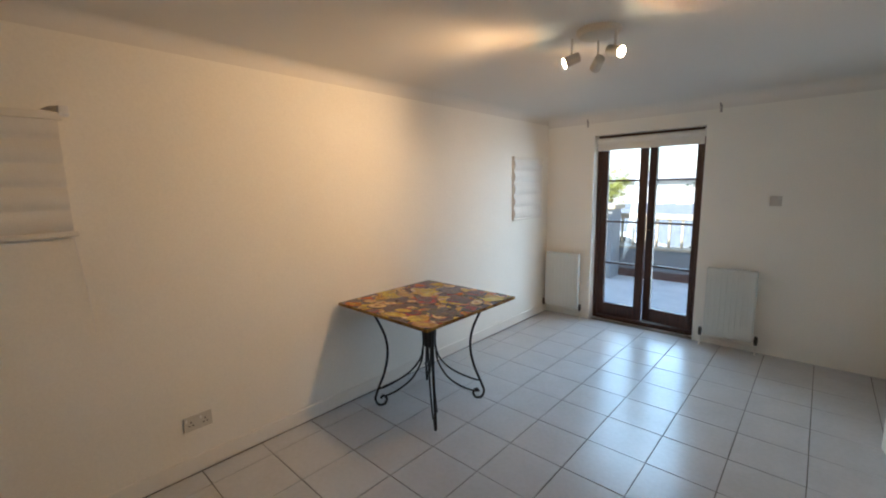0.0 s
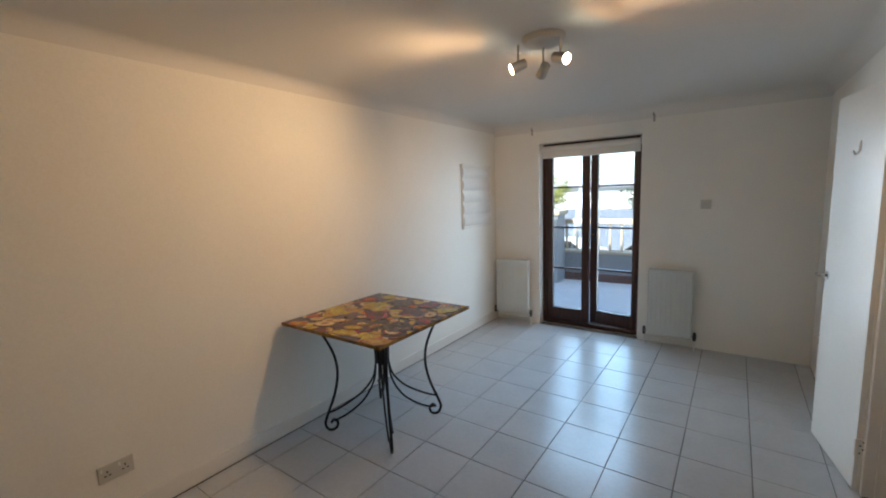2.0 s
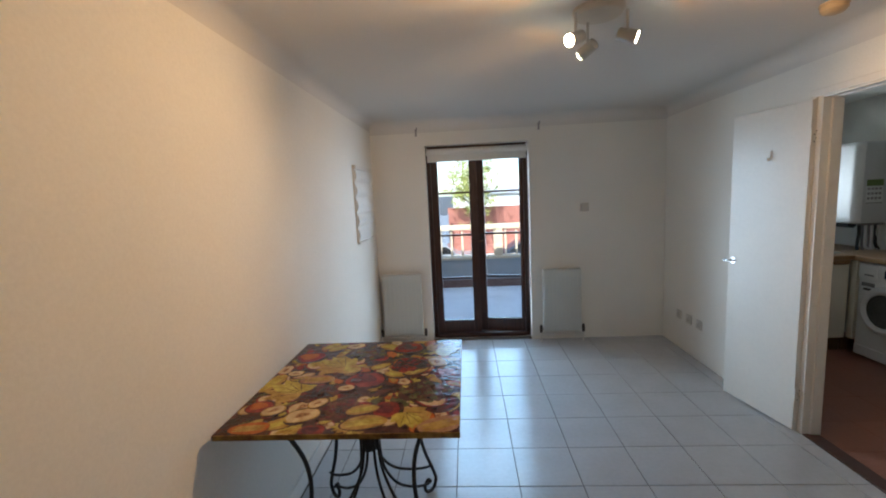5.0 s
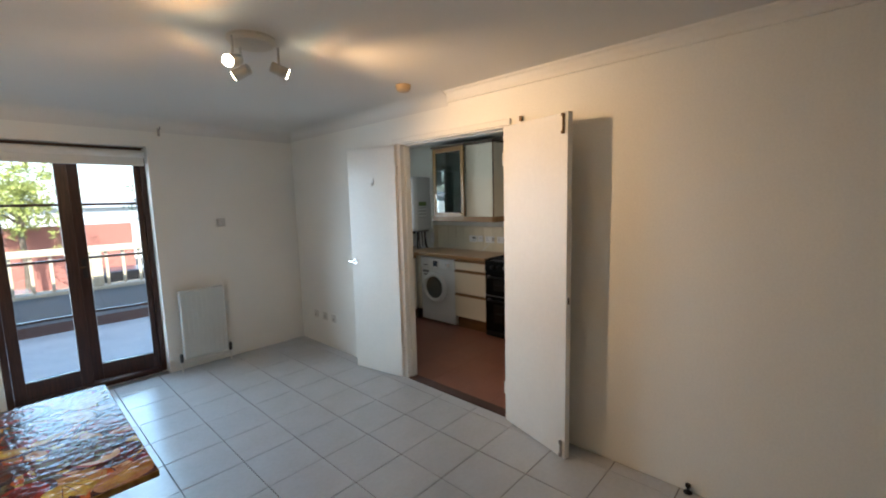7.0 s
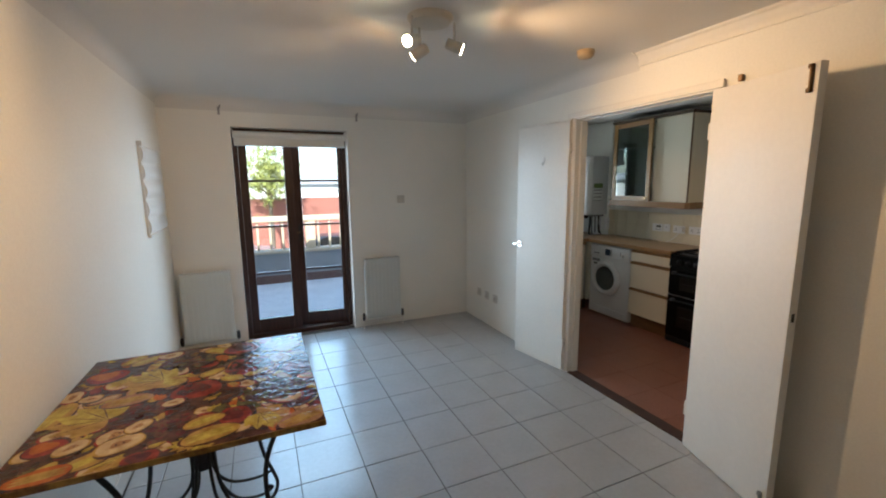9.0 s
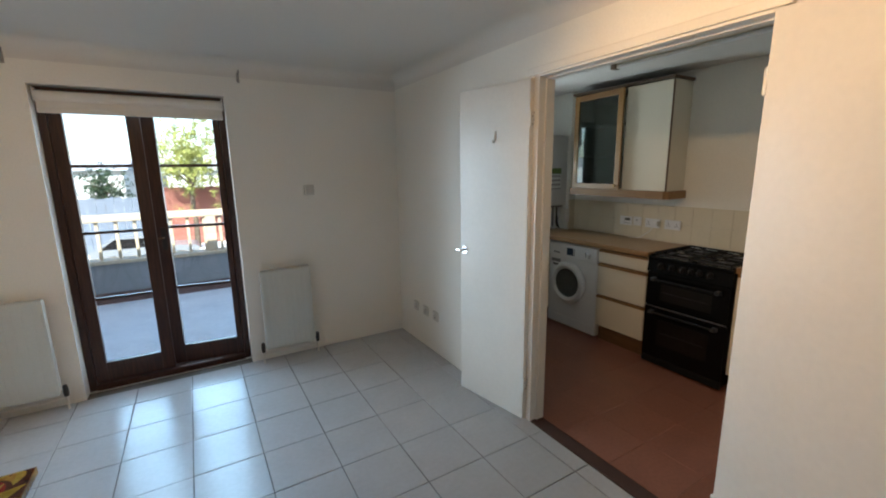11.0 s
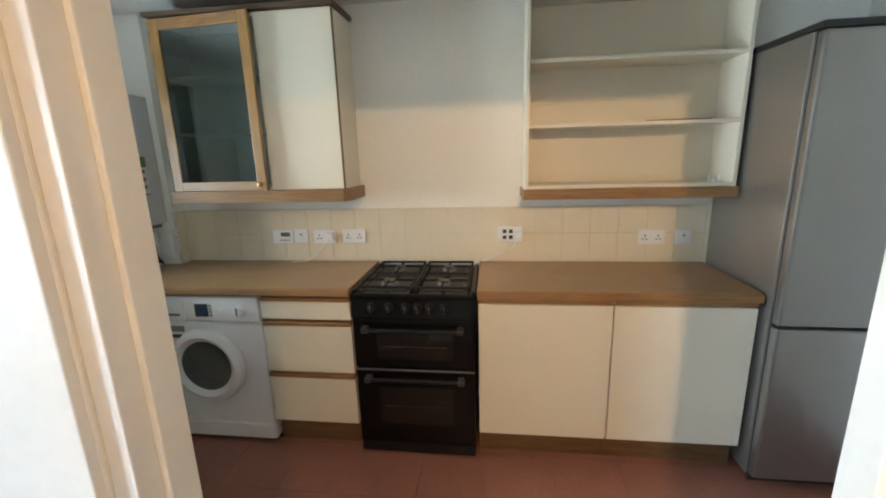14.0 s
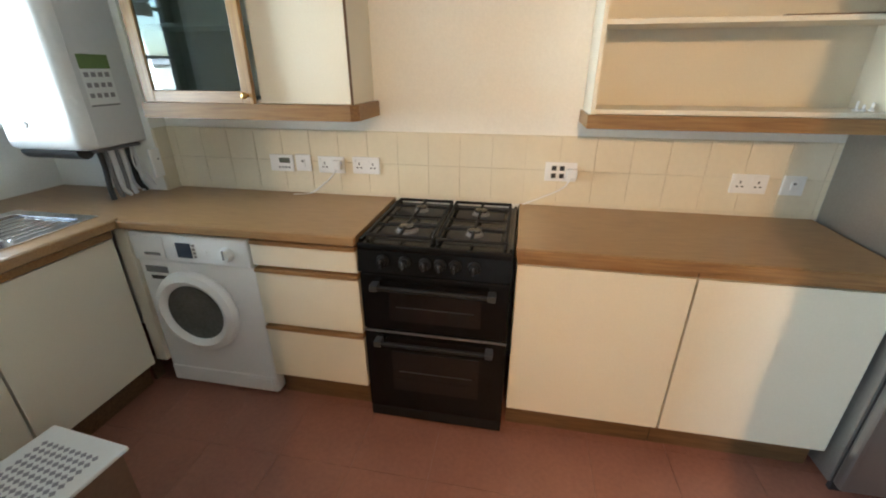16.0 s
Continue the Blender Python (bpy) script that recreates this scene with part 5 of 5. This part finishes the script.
house((-14.0, 40.0, GZ), 17.0, 8.0, 4.5, 0.9, "white rendered house with a pale low roof")
house((4.5, 44.0, GZ), 15.0, 8.0, 4.4, 0.9, "white rendered house with a pale low roof")
house((-32.0, 46.0, GZ), 14.0, 8.0, 4.7, 0.9, "white rendered house with a pale low roof")
house((22.0, 46.0, GZ), 14.0, 8.0, 4.7, 0.9, "white rendered house with a pale low roof")


def tree(at, height, spread, clumps, leaf, label, seed):
    rnd = random.Random(seed)
    t = thing("tree", at, label, "tree")
    h0 = height * 0.42
    bm = tube([(0, 0, 0), (0.05, 0, h0 * 0.5), (0, 0.05, h0), (0.1, 0, height * 0.7)], [0.16, 0.13, 0.11, 0.04], 8)
    for k in range(7):
        a = rnd.uniform(0, math.tau)
        z = rnd.uniform(h0 * 0.8, height * 0.6)
        e = (spread * 0.7 * math.cos(a), spread * 0.7 * math.sin(a), z + rnd.uniform(0.6, 1.6))
        tube([(0, 0, z), (e[0] * 0.5, e[1] * 0.5, (z + e[2]) / 2 + 0.1), e], [0.06, 0.045, 0.02], 6, bm)
    part("trunk", bm, BARK, t, smooth=True)
    verts, faces = [], []
    for k in range(clumps):
        u, v, q = rnd.gauss(0, 0.45), rnd.gauss(0, 0.45), rnd.gauss(0, 0.42)
        c = Vector((u * spread, v * spread, height * 0.68 + q * height * 0.3))
        for j in range(26):
            p = c + Vector((rnd.gauss(0, 0.16), rnd.gauss(0, 0.16), rnd.gauss(0, 0.14))) * spread * 0.45
            a, b = Vector((rnd.gauss(0, 1), rnd.gauss(0, 1), rnd.gauss(0, 1))).normalized(), Vector((rnd.gauss(0, 1), rnd.gauss(0, 1), rnd.gauss(0, 1))).normalized()
            s = rnd.uniform(0.05, 0.11)
            i = len(verts)
            verts += [p - a * s, p + b * s * 0.5, p + a * s, p - b * s * 0.5]
            faces.append((i, i + 1, i + 2, i + 3))
    me = bpy.data.meshes.new("crown")
    me.from_pydata([tuple(p) for p in verts], [], faces)
    me.materials.append(leaf)
    ob = new("crown", me)
    ob.parent = t
    return t


tree((-1.35, 28.3, GZ), 7.4, 1.7, 260, LEAFG, "slender street tree with yellow-green leaves", 3)
tree((-6.2, 36.0, GZ), 5.0, 1.4, 150, LEAFD, "dark green tree in a garden", 5)
tree((6.5, 38.0, GZ), 6.4, 2.0, 220, LEAFD, "dark green tree in a garden", 8)
tree((-12.5, 33.5, GZ), 6.0, 1.8, 200, LEAFG, "slender street tree with yellow-green leaves", 11)


def car(at, paint, label):
    t = thing("parked_car", at, label, "car", "cars parked in the street")
    body = [(-2.1, 0.35), (2.1, 0.35), (2.1, 0.75), (1.95, 0.85), (1.05, 0.92), (0.5, 1.42), (-1.2, 1.45), (-1.95, 0.95), (-2.1, 0.85)]
    part("body", prism(body, -0.85, 0.85, "Y"), paint, t)
    part("window", prism([(0.95, 0.93), (0.45, 1.36), (-1.15, 1.38), (-1.75, 0.95)], -0.86, 0.86, "Y"), BLACKGLASS, t)
    for x in (-1.3, 1.3):
        for s in (-1, 1):
            wh = part("wheel", lathe([(0.0, -0.1), (0.31, -0.1), (0.33, -0.05), (0.33, 0.05), (0.31, 0.1), (0.0, 0.1)], 18, "Y", (x, s * 0.78, 0.33)), DARKPL, t)
            part("rim", lathe([(0.0, -0.105), (0.2, -0.105), (0.2, 0.105), (0.0, 0.105)], 14, "Y", (x, s * 0.78, 0.33)), STEEL, wh)


car((-8.5, 25.4, GZ), mat("white_car_paint", (0.7, 0.7, 0.7), 0.2), "white car parked in the street")
car((-3.4, 25.6, GZ), mat("silver_car_paint", (0.4, 0.41, 0.43), 0.2, metal=0.5), "silver car parked in the street")
car((2.4, 25.4, GZ), mat("dark_car_paint", (0.03, 0.04, 0.06), 0.2), "dark blue car parked in the street")

# ---- wall and floor tiles, piece by piece ----
def tile_mesh(name, sx, sy, sz, bevel, material):
    return mesh_of(name, box(0, sx, 0, sy, 0, sz, bevel, seg=1), material)


rnd = random.Random(21)
P = 0.3565
shared = tile_mesh("floor_tile", P - 0.005, P - 0.005, 0.007, 0.0012, TILE)
x = -1.485 - 4 * P
while x < XR:
    y = 2.445 - 10 * P
    while y < YN + 0.02:
        a, b = max(x, XA + 0.021), min(x + P, XR - 0.006)
        c, d = max(y, YS + 0.003), min(y + P, YN - 0.006)
        if b - a > 0.03 and d - c > 0.03:
            whole = b - a > P - 1e-4 and d - c > P - 1e-4
            me = shared if whole else tile_mesh("floor_tile", b - a - 0.005, d - c - 0.005, 0.007, 0.0012, TILE)
            ob = new("floor_tile", me)
            ob.parent = floor
            ob.location = (a + 0.0025 + rnd.uniform(-1, 1) * 0.001, c + 0.0025 + rnd.uniform(-1, 1) * 0.001, -0.007 + rnd.uniform(0, 0.0006))
        y += P
    x += P

Q = 0.335
shared = tile_mesh("floor_tile", Q - 0.002, Q - 0.002, 0.005, 0.0006, VINYL)
x = XR + 0.095
while x < XK1 - 0.03:
    y = 2.745 - 7 * Q
    while y < YKN - 0.03:
        b, c, d = min(x + Q, XK1), max(y, YKS), min(y + Q, YKN)
        if d - c > 0.03:
            whole = b - x > Q - 1e-4 and d - c > Q - 1e-4
            me = shared if whole else tile_mesh("floor_tile", b - x - 0.002, d - c - 0.002, 0.005, 0.0006, VINYL)
            ob = new("floor_tile", me)
            ob.parent = floor_k
            ob.location = (x + 0.001, c + 0.001, -0.005)
        y += Q
    x += Q

splash = solid("splashback", box(XK1 - 0.007, XK1 - 0.0005, YF1 - 0.2, 4.72, ZW, 1.268), CREAMGROUT, "two rows of cream square wall tiles", kind="structure")
R = 0.1575
shared = tile_mesh("wall_tile", 0.006, R - 0.002, R - 0.002, 0.0008, CREAMTILE)
for row, z in enumerate((ZW + 0.018, ZW + 0.018 + R)):
    y = 2.776 - 9 * R
    while y < 4.715:
        d = min(y + R, 4.718)
        if d - y > 0.03:
            me = shared if d - y > R - 1e-4 else tile_mesh("wall_tile", 0.006, d - y - 0.002, R - 0.002, 0.0008, CREAMTILE)
            ob = new("wall_tile", me)
            ob.parent = splash
            ob.location = (XK1 - 0.0115, y + 0.0015, z)
        y += R
splash_p = solid("splashback_pier", box(2.279, XK1 - 0.008, 4.713, 4.7195, ZW, 1.268), CREAMGROUT, "cream tiles on the pier", kind="structure")
for z in (ZW + 0.018, ZW + 0.018 + R):
    ob = new("wall_tile", tile_mesh("wall_tile", 0.086, 0.006, R - 0.003, 0.001, CREAMTILE))
    ob.parent = splash_p
    ob.location = (2.282, 4.7085, z)
